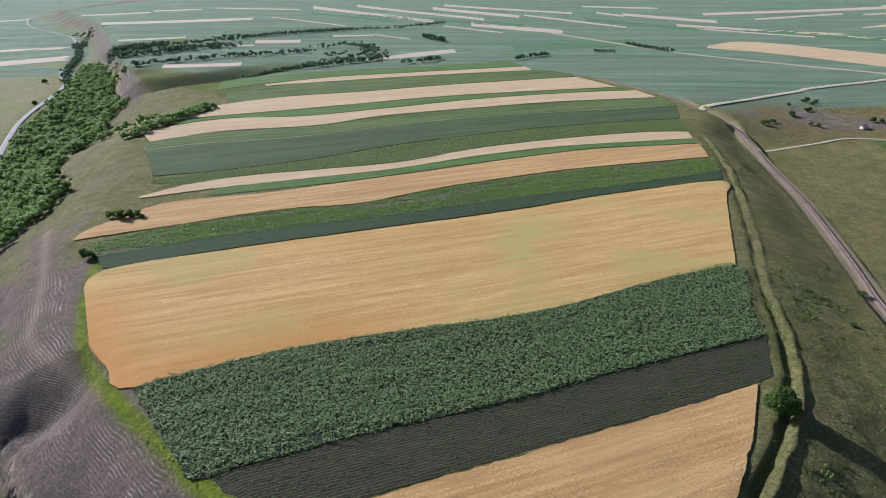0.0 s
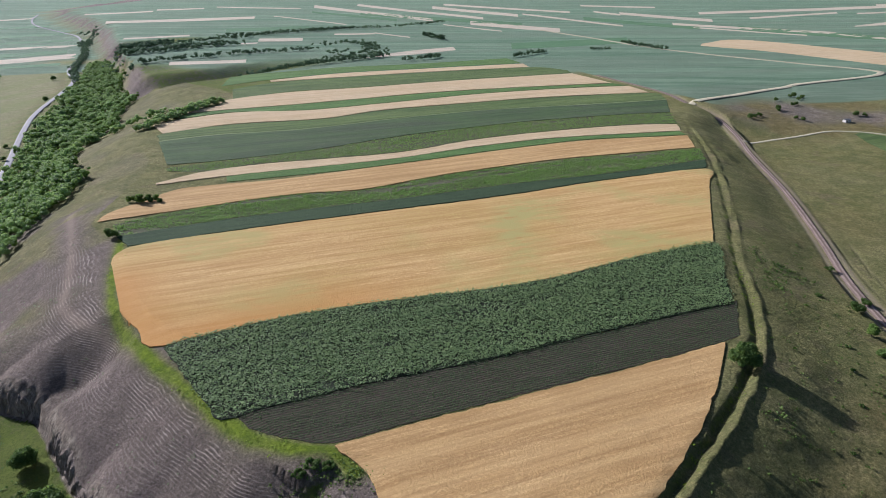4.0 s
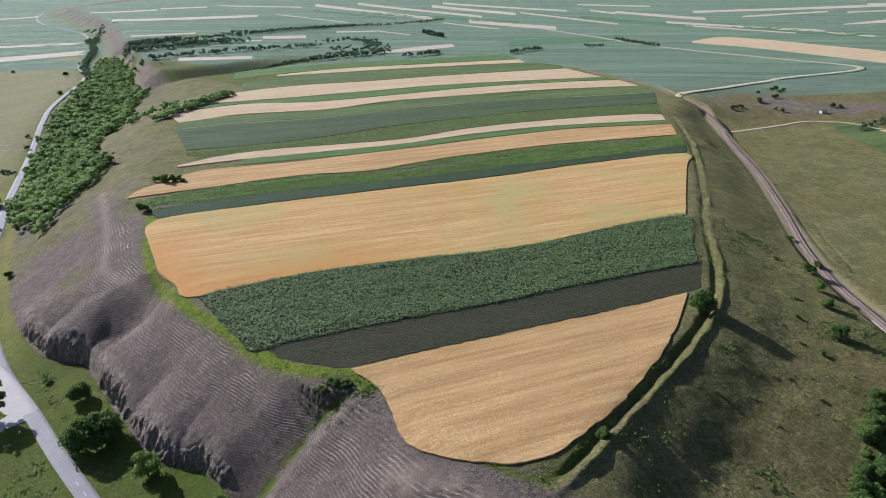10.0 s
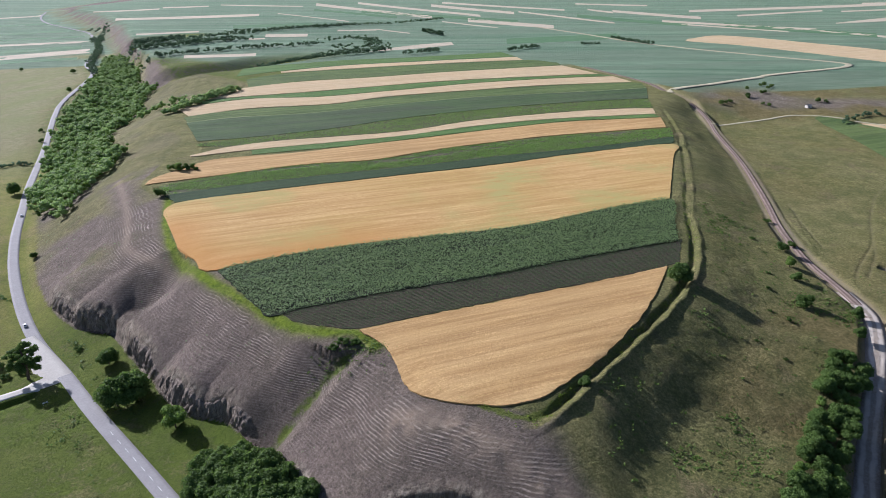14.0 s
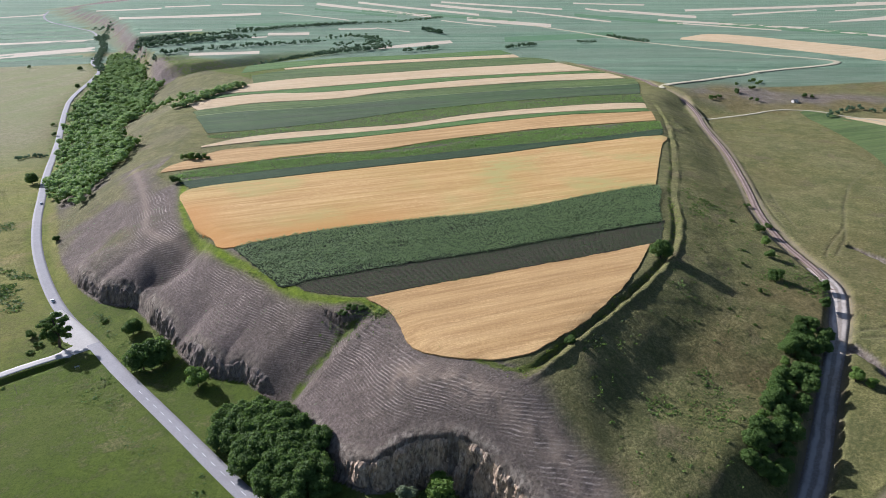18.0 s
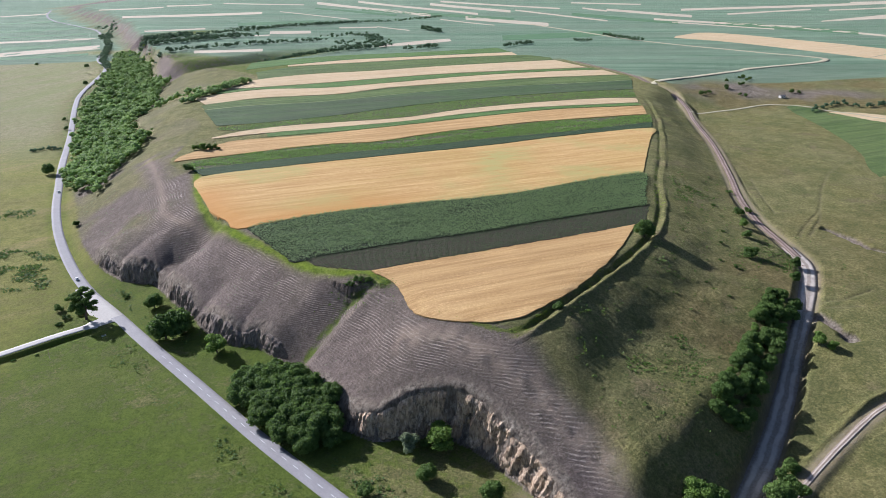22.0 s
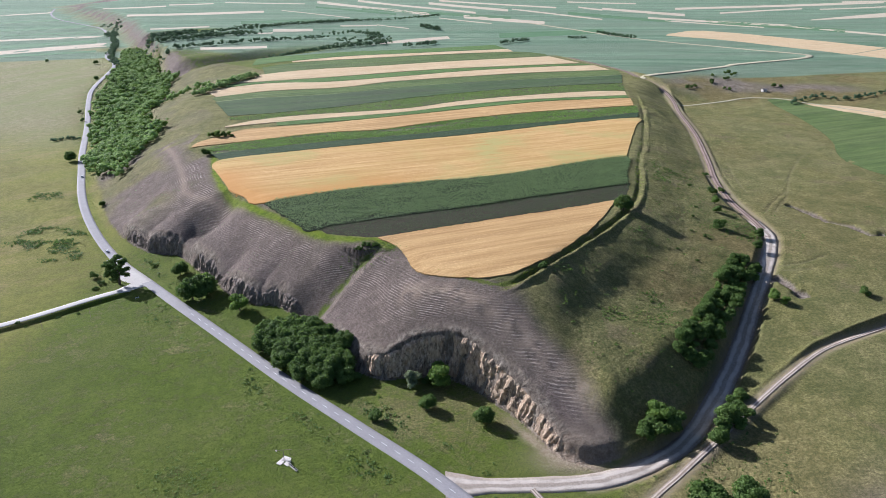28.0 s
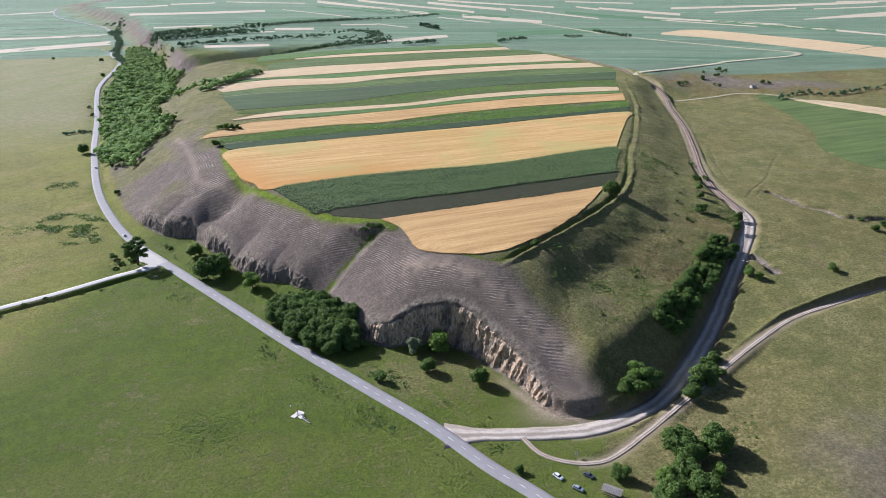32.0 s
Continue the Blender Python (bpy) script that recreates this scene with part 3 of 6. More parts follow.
    if not full:
        return z if z.size > 1 else float(z[0])
    wiggle = 5 * lumps(x, y, 22, 3)
    w = {}
    dry_side = smooth(31 + 0.5 * np.maximum(80 - y, 0) - x + wiggle, -4, 12)
    w["dry"] = flank * dry_side * smooth(foot + wiggle, 1, 7) * np.maximum(0.25 + 0.75 * smooth(-y, -480, -330), smooth(y, 840, 920))
    w["dry"] = np.maximum(w["dry"], (foot > 0) * smooth(24 - x, 0, 8) * smooth(rim, -9, -5) * (y < 330))
    w["dry"] = np.maximum(w["dry"], 0.8 * np.exp(-((vd / 40) ** 2)) * smooth(vd, 6, 16) * smooth(-vw, -330, -200))
    orchard = np.maximum(np.exp(-(((x - 350) / 66) ** 2 + ((y - 686) / 56) ** 2) ** 2), np.exp(-(((x - 450) / 75) ** 2 + ((y - 660) / 32) ** 2) ** 2))
    high = smooth(u + 0.10 * lumps(x, y, 22, 2), 0.30, 0.72)
    strong = np.clip(0.25 + 0.75 * high, 0, 1) * (0.55 + 0.45 * smooth(lumps(x + 40, y, 26, 2), -0.4, 0.2))
    crest, _, _ = along(x, y, [(-30, 84), (-4, 78), (12, 68), (26, 54), (38, 38), (46, 24)])
    strong = np.maximum(strong, 1.1 * np.exp(-((crest / 13) ** 2)))
    w["terrace"] = np.maximum(paths * strong * (1 - 0.6 * smooth(-x, 185, 215)), orchard)
    w["level"] = np.where(orchard > 0.05, 0.28 * (y + 0.3 * x), level)
    w["dry"] = w["dry"] * (1 - 0.8 * smooth(lumps(x + 20, y, 48, 3), -0.2, 0.25) * smooth(0.6 * y - x, 330, 390) * (y < 900))
    w["dry"] = np.maximum(w["dry"], np.maximum(0.85 * orchard, 0.9 * spur))
    bare = np.exp(-(((x - 152) / 26) ** 2 + ((y + 42) / 30) ** 2) ** 2)
    w["dry"] = np.maximum(w["dry"], 0.75 * bare * smooth(lumps(x, y, 25, 3), -0.5, 0.3))
    footpath, _, _ = along(x, y, [(-257, 383), (-230, 334), (-215, 304), (-202, 275), (-195, 255), (-180, 240), (-160, 226)])
    w["dry"] = np.maximum(w["dry"], flank * np.exp(-((footpath / 14) ** 2)) * smooth(lumps(x, y, 18, 3), -0.5, 0.1))
    w["warm"] = flank * (1 - dry_side) * smooth(lumps(x + 50, y, 42, 3), -0.1, 0.4) * 0.95 * smooth(rim, 18, 45)
    w["warm"] = np.maximum(w["warm"], 0.40 * (x > 60) * (foot < 0) * smooth(lumps(x, y, 60, 3), -0.3, 0.5))
    w["warm"] = np.maximum(w["warm"], 0.75 * (foot < 0) * smooth(-x, 205, 240) * smooth(lumps(x, y, 40, 3), -0.5, 0.2))
    w["gold"] = 0.85 * (foot < 0) * smooth(-x, 205, 245) * (1 - smooth(y, 420, 640)) * (0.65 + 0.35 * lumps(x, y, 28, 3))
    meadow = (foot < 0) * (1 - smooth(x + 12 * lumps(x, y, 24, 3), 48, 70))
    w["lush"] = np.maximum(meadow * (0.92 - 0.66 * smooth(-x, 215, 300)) * (0.8 + 0.2 * lumps(x, y, 30)), (0.95 - 0.45 * smooth(x, 20, 40)) * np.exp(-(((rim + 4.5) / 1.8) ** 2)) * (y < 420) * smooth(x, -40, -10))
    ld, _, _ = along(x, y, LUSH_RIM)
    w["lush"] = np.maximum(w["lush"], 0.65 * smooth(-rim, 4, 12) * smooth(y, 770, 800) * (x < -180))
    w["rank"] = np.clip(1.5 * np.exp(-(((ld + 1.2 * lumps(x, y, 9, 2)) / 2.2) ** 2)), 0, 1) * (0.85 + 0.3 * lumps(x, y, 14, 2))
    w["dry"] = w["dry"] * (1 - np.exp(-((ld / 4) ** 2)))
    w["lush"] = np.maximum(w["lush"], 0.9 * np.exp(-((near_road / 5) ** 2)) * (x < 40))
    w["lush"] = np.maximum(w["lush"], 0.55 * np.exp(-((gd / 4) ** 2)) * flank)
    w["tan"] = 0.85 * (foot < 0) * smooth(-x, 240, 380) * smooth(y + 60 * lumps(x, y, 80, 3), 330, 620) * (1 - 0.6 * np.exp(-((near_road / 16) ** 2)))
    w["rock"] = np.maximum(smooth(bluff, 0.10, 0.24), cut) * smooth(d, -1.0, 0.5) * smooth(-d, -face * 1.5, -face * 1.05) * flank * (x < 75)
    w["dust"] = np.exp(-(((x - 43) / 13) ** 2 + ((y - 4) / 9) ** 2)) * 0.95
    yard = np.exp(-(((x + 8) / 40) ** 2 + ((y - 32) / 22) ** 2) ** 2) * (foot < 0)
    w["lush"] = w["lush"] * (1 - 0.5 * yard)
    fd, _, _ = along(x, y, [(16, 32), (27, 16), (38, 4), (52, -3)])
    w["dust"] = np.maximum(w["dust"], 0.85 * np.exp(-(((fd + 2 * lumps(x, y, 6, 2)) / 3.5) ** 2)) * smooth(x, 14, 30))
    cd, _, _ = along(x, y, [(-25, 90), (-4, 82), (14, 70), (28, 56), (40, 40), (50, 26), (53, 8)])
    w["dust"] = np.maximum(w["dust"], 0.75 * np.exp(-(((cd + 3 * lumps(x, y, 9, 3)) / 5.0) ** 2)) * flank * smooth(lumps(x, y, 5, 3), -0.5, 0.4))
    w["dust"] = np.maximum(w["dust"], 0.10 * rut)
    w["dust"] = np.maximum(w["dust"], 0.35 * flank * np.exp(-((footpath / 2.6) ** 2)))
    w["rock"] = np.maximum(w["rock"], smooth(scar, 0.3, 0.7))
    w["dust"] = np.maximum(w["dust"], 0.5 * (x > 45) * np.exp(-((near_road / 1.6) ** 2)))
    # The crop weight also lays the haze-tinted colour on far ground.
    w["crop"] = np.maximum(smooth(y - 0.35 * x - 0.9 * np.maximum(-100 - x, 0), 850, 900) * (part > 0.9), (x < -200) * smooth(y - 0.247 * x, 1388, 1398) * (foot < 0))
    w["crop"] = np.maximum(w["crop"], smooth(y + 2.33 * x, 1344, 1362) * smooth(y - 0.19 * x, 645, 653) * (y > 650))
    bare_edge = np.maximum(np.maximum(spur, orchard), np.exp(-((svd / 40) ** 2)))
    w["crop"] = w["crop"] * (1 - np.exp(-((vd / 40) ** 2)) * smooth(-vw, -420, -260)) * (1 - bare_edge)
    return z, w


def steps(*spans):
    """Grid lines: spans of (from, to, spacing), growing outward where the spacing at the end is another."""
    out = []
    for lo, hi, first, last in spans:
        n = int(abs(hi - lo) / ((first + last) / 2)) or 1
        u = np.linspace(0, 1, n, endpoint=False)
        r = last / first
        out.append(lo + (hi - lo) * ((r**u - 1) / (r - 1) if abs(r - 1) > 1e-3 else u))
    return np.append(np.concatenate(out), spans[-1][1])


def sheet(name, xs, ys, z, material, weights=()):
    nx, ny = len(xs), len(ys)
    gx, gy = np.meshgrid(xs, ys)
    co = np.stack([gx, gy, z], -1).reshape(-1, 3)
    a = (np.arange(ny - 1)[:, None] * nx + np.arange(nx - 1)).ravel()
    return quads(name, co, np.stack([a, a + 1, a + nx + 1, a + nx], 1), material, weights)


def quads(name, co, faces, material, weights=(), soft=True):
    me = bpy.data.meshes.new(name)
    me.vertices.add(len(co))
    me.vertices.foreach_set("co", np.asarray(co, np.float32).ravel())
    faces = np.asarray(faces, np.int32)
    me.loops.add(faces.size)
    me.loops.foreach_set("vertex_index", faces.ravel())
    me.polygons.add(len(faces))
    me.polygons.foreach_set("loop_start", np.arange(0, faces.size, faces.shape[1], dtype=np.int32))
    me.polygons.foreach_set("use_smooth", np.full(len(faces), soft))
    me.update(calc_edges=True)
    for key, value in dict(weights).items():
        me.attributes.new(key, "FLOAT", "POINT").data.foreach_set("value", np.asarray(value, np.float32).ravel())
    me.materials.append(material)
    return me


xs = steps((-5200, -900, 260, 20), (-900, -330, 20, 3), (-330, -225, 3, 0.85), (-225, 110, 0.85, 0.85), (110, 285, 0.85, 1.1), (285, 400, 1.1, 5), (400, 900, 5, 24), (900, 6000, 24, 260))
ys = steps((-900, -300, 90, 8), (-300, -40, 8, 1.0), (-40, 225, 0.9, 0.9), (225, 420, 0.9, 2.5), (420, 1150, 2.5, 7), (1150, 2600, 7, 40), (2600, 5200, 40, 160))
gx, gy = np.meshgrid(xs, ys)
gz, made_of = land(gx, gy, True)
ground = tagged(new("ground", sheet("ground", xs, ys, gz, GROUND, made_of)), "steppe hill with grassy flanks, bare bluffs and valley meadow", "ground", kind="structure")


# ---- roads ----
def ribbon(name, line, half, lift, material, step=3.0, crown=0.0, flare=0.0, reach=10.0, bulge=0.0):
    """A strip laid on the ground along a line, with thickness."""
    p = rounded(line, step)
    d = np.gradient(p[:, :2], axis=0)
    n = np.stack([-d[:, 1], d[:, 0]], 1) / np.hypot(d[:, 0], d[:, 1])[:, None]
    gone = np.r_[0, np.cumsum(np.hypot(*np.diff(p[:, :2], axis=0).T))]
    half = half + flare * np.clip(1 - gone / (2 * reach), 0, 1) ** 1.6 + bulge * np.sin(np.pi * gone / gone[-1])
    across = np.array([-1.0, -0.99, -0.5, 0.0, 0.5, 0.99, 1.0])
    drop = np.array([-0.35, 0, crown * 0.6, crown, crown * 0.6, 0, -0.35])
    wob = half * (1 + (0.12 * lumps(p[:, 0], p[:, 1], 7, 2) if material in (GRAVEL, EARTH) else 0))
    co = np.zeros((len(p), 7, 3))
    co[..., :2] = p[:, None, :2] + n[:, None] * across[None, :, None] * (np.ones(len(p)) * wob)[:, None, None]
    base = p[:, 2] if p.shape[1] > 2 else land(p[:, 0], p[:, 1])
    co[..., 2] = base[:, None] + lift + drop
    a = (np.arange(len(p) - 1)[:, None] * 7 + np.arange(6)).ravel()
    return quads(name, co.reshape(-1, 3), np.stack([a, a + 7, a + 8, a + 1], 1), material, {"across": np.tile(across, len(p))})


def road(name, label, line, half, lift, material, flare=0.0, reach=10.0):
    return tagged(new(name, ribbon(name, line, half, lift, material, flare=flare, reach=reach)), label, "road", kind="structure")


main_road = road("road", "worn grey two-lane asphalt road along the valley", ROAD, 3.4, 0.06, ASPHALT)
side_road = road("road", "pale concrete side road across the meadow", SIDE, 2.7, 0.03, CONCRETE, 13.0, 9.0)
apron = tagged(new("road", ribbon("road", [(-231, 205, -2.0), (-195, 166.5, -2.0), (-160, 132, -1.6)], 3.0, 0.068, CONCRETE, bulge=4.0)), "pale concrete apron of the road junction", "road", kind="structure")
dirt_road = road("road", "white gravel road climbing beside the hill", DIRT_SOUTH, 4.2, 0.04, GRAVEL, 4.0, 9.0)
upper_road = road("road", "brown rutted dirt road along the valley side", DIRT_NORTH, 2.5, 0.05, TURNED)
track = road("road", "narrow rutted dirt track beside a ditch", TRACK, 1.2, 0.08, EARTH)

line = rounded(ROAD, 0.5)
gone = np.r_[0, np.cumsum(np.hypot(*np.diff(line[:, :2], axis=0).T))]


def dash_mesh():
    bm = bmesh.new()
    bmesh.ops.create_cube(bm, size=1, matrix=Matrix.Diagonal((3.2, 0.16, 0.02, 1)))
    me = bpy.data.meshes.new("dash")
    bm.to_mesh(me)
    bm.free()
    me.materials.append(PAINT)
    return me


DASH = dash_mesh()
for s in np.arange(6, 640, 7.6):
    x, y, z = (np.interp(s, gone, line[:, k]) for k in range(3))
    x2, y2 = (np.interp(s + 1, gone, line[:, k]) for k in range(2))
    ob = new("dash", DASH)
    ob.matrix_world = pose(x, y, z + 0.075, 0, 0, math.degrees(math.atan2(y2 - y, x2 - x)))
    ob.parent = main_road


# ---- fields ----
def field(name, label, near, far, material, height, fuzz=0.05, cell=2.0, turn=22, row=0.0, group="crop strips"):
    """A crop that stands on the ground between a near and a far edge."""
    near, far = rounded(near, 4), rounded(far, 4)

    def spread(p, n):
        s = np.r_[0, np.cumsum(np.hypot(*np.diff(p[:, :2], axis=0).T))]
        return np.stack([np.interp(np.linspace(0, s[-1], n), s, p[:, k]) for k in range(2)], 1)

    size = np.hypot(*np.diff(near, axis=0).T).sum()
    n = int(np.clip(size / cell, 8, 620))
    a, b = spread(near, n), spread(far, n)
    m = int(np.clip(np.hypot(*(b - a).T).max() / cell, 4, 260))
    v = np.linspace(0, 1, m)[:, None, None]
    p = a[None] * (1 - v) + b[None] * v
    x, y = p[..., 0], p[..., 1]
    inner = np.ones((m, n))
    inner[0], inner[-1], inner[:, 0], inner[:, -1] = 0, 0, 0, 0
    rag = 0.8 * lumps(x * 1.0, y, 3.0, 2)
    x, y = x + rag * (1 - inner), y + 0.6 * lumps(x + 90, y, 3.0, 2) * (1 - inner)
    rs = np.random.RandomState(len(label))
    z = land(x, y) + height + fuzz * lumps(x, y, 2.2, 3) + fuzz * rs.uniform(-1, 1, x.shape)
    if row:
        q = -x * math.sin(radians(turn)) + y * math.cos(radians(turn))
        z = z + fuzz * 1.2 * np.sin(2 * np.pi * q / row)
    co = np.stack([x, y, z], -1)
    # a skirt down to the soil
    rim = [(0, j) for j in range(n)] + [(i, n - 1) for i in range(1, m)] + [(m - 1, j) for j in range(n - 2, -1, -1)] + [(i, 0) for i in range(m - 2, 0, -1)]
    ids = np.array([i * n + j for i, j in rim])
    ring = co.reshape(-1, 3)[ids]
    low = ring - (0, 0, height + 0.5)
    k = np.arange(len(ids))
    k2 = (k + 1) % len(ids)
    c = (np.arange(m - 1)[:, None] * n + np.arange(n - 1)).ravel()
    faces = np.vstack([np.stack([c, c + 1, c + n + 1, c + n], 1), np.stack([m * n + k, m * n + len(ids) + k, m * n + len(ids) + k2, m * n + k2], 1)])
    flat = np.vstack([co.reshape(-1, 3), ring, low])
    weights = {"weed": 0 * flat[:, 0], "bronze": 0 * flat[:, 0]}
    if material is GOLD:
        fx, fy = flat[:, 0], flat[:, 1]
        edge, _, _ = along(fx, fy, near)
        weights["weed"] = 1.0 * np.exp(-(((fx - 30 - 0.1 * (fy - 320) + 8 * lumps(fx, fy, 30, 2)) / 9) ** 2 + ((fy - 320) / 55) ** 2)) + 0.8 * smooth(lumps(fx, fy, 45, 3), 0.05, 0.45) + 0.5 * np.exp(-((edge / 16) ** 2)) * smooth(fx, -60, 20)
        weights["bronze"] = np.exp(-((edge / 20) ** 2)) * smooth(-fx, -10, 70)
    ob = new(name, quads(name, flat, faces, material, weights))
    return tagged(ob, label, "field", group, "structure")


field("wheat_field", "ripe golden wheat on the tip of the plateau", [(-42.2, 138.8), (-32.1, 128.5), (-26.8, 115.8), (-23, 105), (-16.7, 97.5), (-5.9, 92.6), (7.4, 89.1), (16.9, 89.1), (24.9, 92.4), (33.9, 100.2), (46.3, 112.7), (61.1, 131), (75.4, 151.1), (89.3, 174.2), (101.8, 199.8)],
      [(-43.9, 141.5), (-29.1, 147.8), (-15, 153.9), (-0.5, 159.7), (14.6, 165.8), (30.4, 172.6), (46.7, 179.2), (63.8, 186.6), (81.7, 194.3), (103.7, 204.3)], WHEAT, 0.55, 0.02, 1.5, row=0)
field("tilled_field", "dark tilled soil with thin green rows", [(-80.2, 158.3), (-70.9, 149.8), (-56.9, 144.2), (-45, 142.9), (-14.6, 155.5), (19.1, 169.4), (56.5, 184.8), (82.1, 195.7), (106.4, 206.4), (111.5, 210.3)],
      [(-80.4, 159), (-49.4, 171.8), (-15.3, 185), (17.1, 196.7), (52.5, 210.9), (85.9, 225.4), (122.3, 240)], TILLED, 0.12, 0.03, 2, row=0)
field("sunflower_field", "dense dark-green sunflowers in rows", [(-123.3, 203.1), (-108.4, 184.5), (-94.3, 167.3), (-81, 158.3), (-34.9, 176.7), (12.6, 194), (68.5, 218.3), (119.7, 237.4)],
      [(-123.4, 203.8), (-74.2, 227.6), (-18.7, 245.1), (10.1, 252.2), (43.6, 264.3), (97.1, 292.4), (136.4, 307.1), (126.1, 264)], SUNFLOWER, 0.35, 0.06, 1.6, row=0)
field("barley_field", "wide golden barley field with greenish patches", [(-166.4, 256.3), (-153.8, 232.5), (-141.5, 219.8), (-124.1, 204.4), (-74.3, 227.9), (-18.8, 245.5), (10.2, 252.6), (43.6, 264.7), (97.3, 292.9), (136.3, 307.7)],
      [(-167.4, 258.9), (-184.8, 302.4), (-128.4, 330.6), (-55.1, 357.9), (28.7, 389.1), (106.4, 423.1), (182.1, 448), (171.3, 412.4), (154.3, 361.6), (136.9, 309.1)], GOLD, 0.55, 0.02, 1.6, row=0)
field("maize_field", "narrow strip of dark young maize", [(-184.5, 308.2), (-129, 332.5), (-55.4, 360.1), (28.9, 391.6), (107.1, 426), (183.8, 452.4)],
      [(-196.2, 322), (-162.4, 339.5), (-105.2, 362.7), (-40.8, 384.6), (30.7, 413.4), (110.3, 439.6), (190.4, 473.4)], MAIZE, 0.4, 0.06, 2, row=0)
field("potato_field", "low ridged soil of a potato strip", [(-196.4, 322.5), (-162.6, 340), (-105.3, 363.4), (-40.8, 385.4), (30.8, 414.3), (110.5, 440.6), (190.8, 474.5)],
      [(-207.4, 341.5), (-172.8, 366.4), (-112.5, 395), (-64, 404.9), (-5.9, 439.4), (77.2, 474.4), (144.6, 493.9), (197.3, 507.1)], POTATO, 0.15, 0.05, 2, row=0)
field("wheat_field", "curved strip of ripe wheat with flattened patches", [(-219.6, 347.5), (-211.5, 349.9), (-173.4, 368.1), (-112.8, 396), (-64.2, 407), (-5.9, 441.8), (77.9, 478.6), (145.9, 498.5), (195.5, 512)],
      [(-220.9, 350.1), (-220.1, 360.6), (-211.3, 377.4), (-195.4, 406.3), (-173.6, 417.2), (-131.6, 428.2), (-85.1, 448.8), (-22.5, 478.1), (38.5, 507.9), (110.4, 537.2), (202.7, 553.3)], WHEAT, 0.55, 0.02, 2.5, row=0)
field("grass_field", "thin bright-green strip between wheat", [(-164.9, 424.8), (-85.7, 452.3), (-22.6, 482), (38.9, 512.1), (111.3, 541.9), (202.3, 556.3)],
      [(-169.3, 438.5), (-88.8, 473.3), (-48.1, 485.6), (17, 519.5), (89, 548.2), (200.8, 570.4)], GRASS, 0.3, 0.06, 2.5, row=0)
field("wheat_field", "narrow wavy strip of pale wheat", [(-212.9, 419.1), (-169.4, 439), (-107.4, 461.6), (-48.1, 484.9), (17, 520.5), (89.2, 549.4), (203.1, 571.7)],
      [(-214.5, 422.7), (-188.9, 449.9), (-150.3, 469.7), (-90.9, 487.5), (-40.7, 505.3), (18.1, 543.9), (93.3, 575.2), (162.2, 594.4), (207.1, 597.3)], PALE, 0.55, 0.03, 2.5, row=0)
BEAN_NEAR = [(-219, 453), (-190, 452), (-151.2, 472.5), (-91.5, 490.5), (-41, 508.5), (18.3, 547.5), (94.1, 579), (163.5, 598), (209, 601.5)]
BEAN_FAR = [(-222, 462), (-175.5, 484), (-117.3, 513.4), (-53.3, 556.4), (46.5, 604.6), (129.3, 632.5), (217, 652)]
field("bean_field", "ridged soil of a bright-green bean strip", BEAN_NEAR, BEAN_FAR, POTATO, 0.15, 0.05, 3, row=0)
field("clover_field", "broad dark-green lucerne strip with bare soil patches", [(-225, 470), (-175.5, 486), (-117.3, 515.4), (-53.3, 558.4), (46.5, 606.6), (129.3, 634.5), (218, 654)],
      [(-261, 543.8), (-224.8, 565), (-179.3, 577.7), (-132.4, 593.4), (-58.7, 631.3), (23.5, 666.8), (142.1, 696.5), (234.2, 720.2)], LUCERNE, 0.4, 0.06, 3, row=0)
field("grass_field", "thin pale-green balk between clover strips", [(-261, 544.3), (-224.8, 565.5), (-179.3, 578.2), (-132.4, 593.9), (-58.7, 631.8), (23.5, 667.3), (142.1, 697), (234.2, 720.7)],
      [(-262, 548.5), (-224.8, 570), (-179.3, 582), (-132.4, 597.5), (-58.7, 635.5), (23.5, 671), (142.1, 700.5), (234.8, 725)], BALK, 0.3, 0.06, 3, row=0)
field("clover_field", "dark-green clover strip beside pale wheat", [(-262.5, 549), (-224.8, 570.5), (-179.3, 582.5), (-132.4, 598), (-58.7, 636), (23.5, 671.5), (142.1, 701), (235, 725.5)],
      [(-265.7, 556), (-268.9, 574.7), (-214.7, 612.1), (-134.5, 633.1), (-73.4, 675.2), (31.6, 714.9), (120.2, 743.2), (227, 762.4), (236, 735)], FALLOW, 0.4, 0.06, 3, row=0)
field("wheat_field", "long wavy strip of pale ripe wheat", [(-269.8, 574.6), (-215.4, 614.4), (-134.9, 635.6), (-73.6, 678.1), (31.7, 718.2), (120.8, 746.9), (228, 766.3)],
      [(-296.4, 614.8), (-231.7, 667.6), (-154.2, 678.4), (-65.1, 719.1), (27.7, 764.7), (128.8, 796.6), (215.5, 811.8)], PALE, 0.55, 0.03, 3, row=0)
field("grass_field", "thin green strip between pale wheat", [(-277.8, 639.3), (-232.9, 671.5), (-155, 682.4), (-65.4, 723.5), (28, 769.6), (129.6, 801.8), (213.5, 817.4)],
      [(-284.8, 657.4), (-247.2, 680.4), (-183.8, 706.8), (-98.3, 744.3), (-30.2, 775.8), (63.1, 805), (200.5, 834.3)], GRASS, 0.3, 0.06, 3, row=0)
field("wheat_field", "broad pale wheat strip behind a hedge", [(-313, 632), (-286.4, 661.6), (-247.7, 682), (-184.2, 708.6), (-98.5, 746.3), (-30.3, 778), (63.3, 807.4), (199.8, 837)],
      [(-317.4, 642), (-289.5, 669.7), (-260.2, 705.6), (-262.3, 736.8), (-201.8, 785.8), (-106.6, 819.4), (-3.8, 864.4), (163.9, 921.1)], PALE, 0.55, 0.03, 3, row=0)
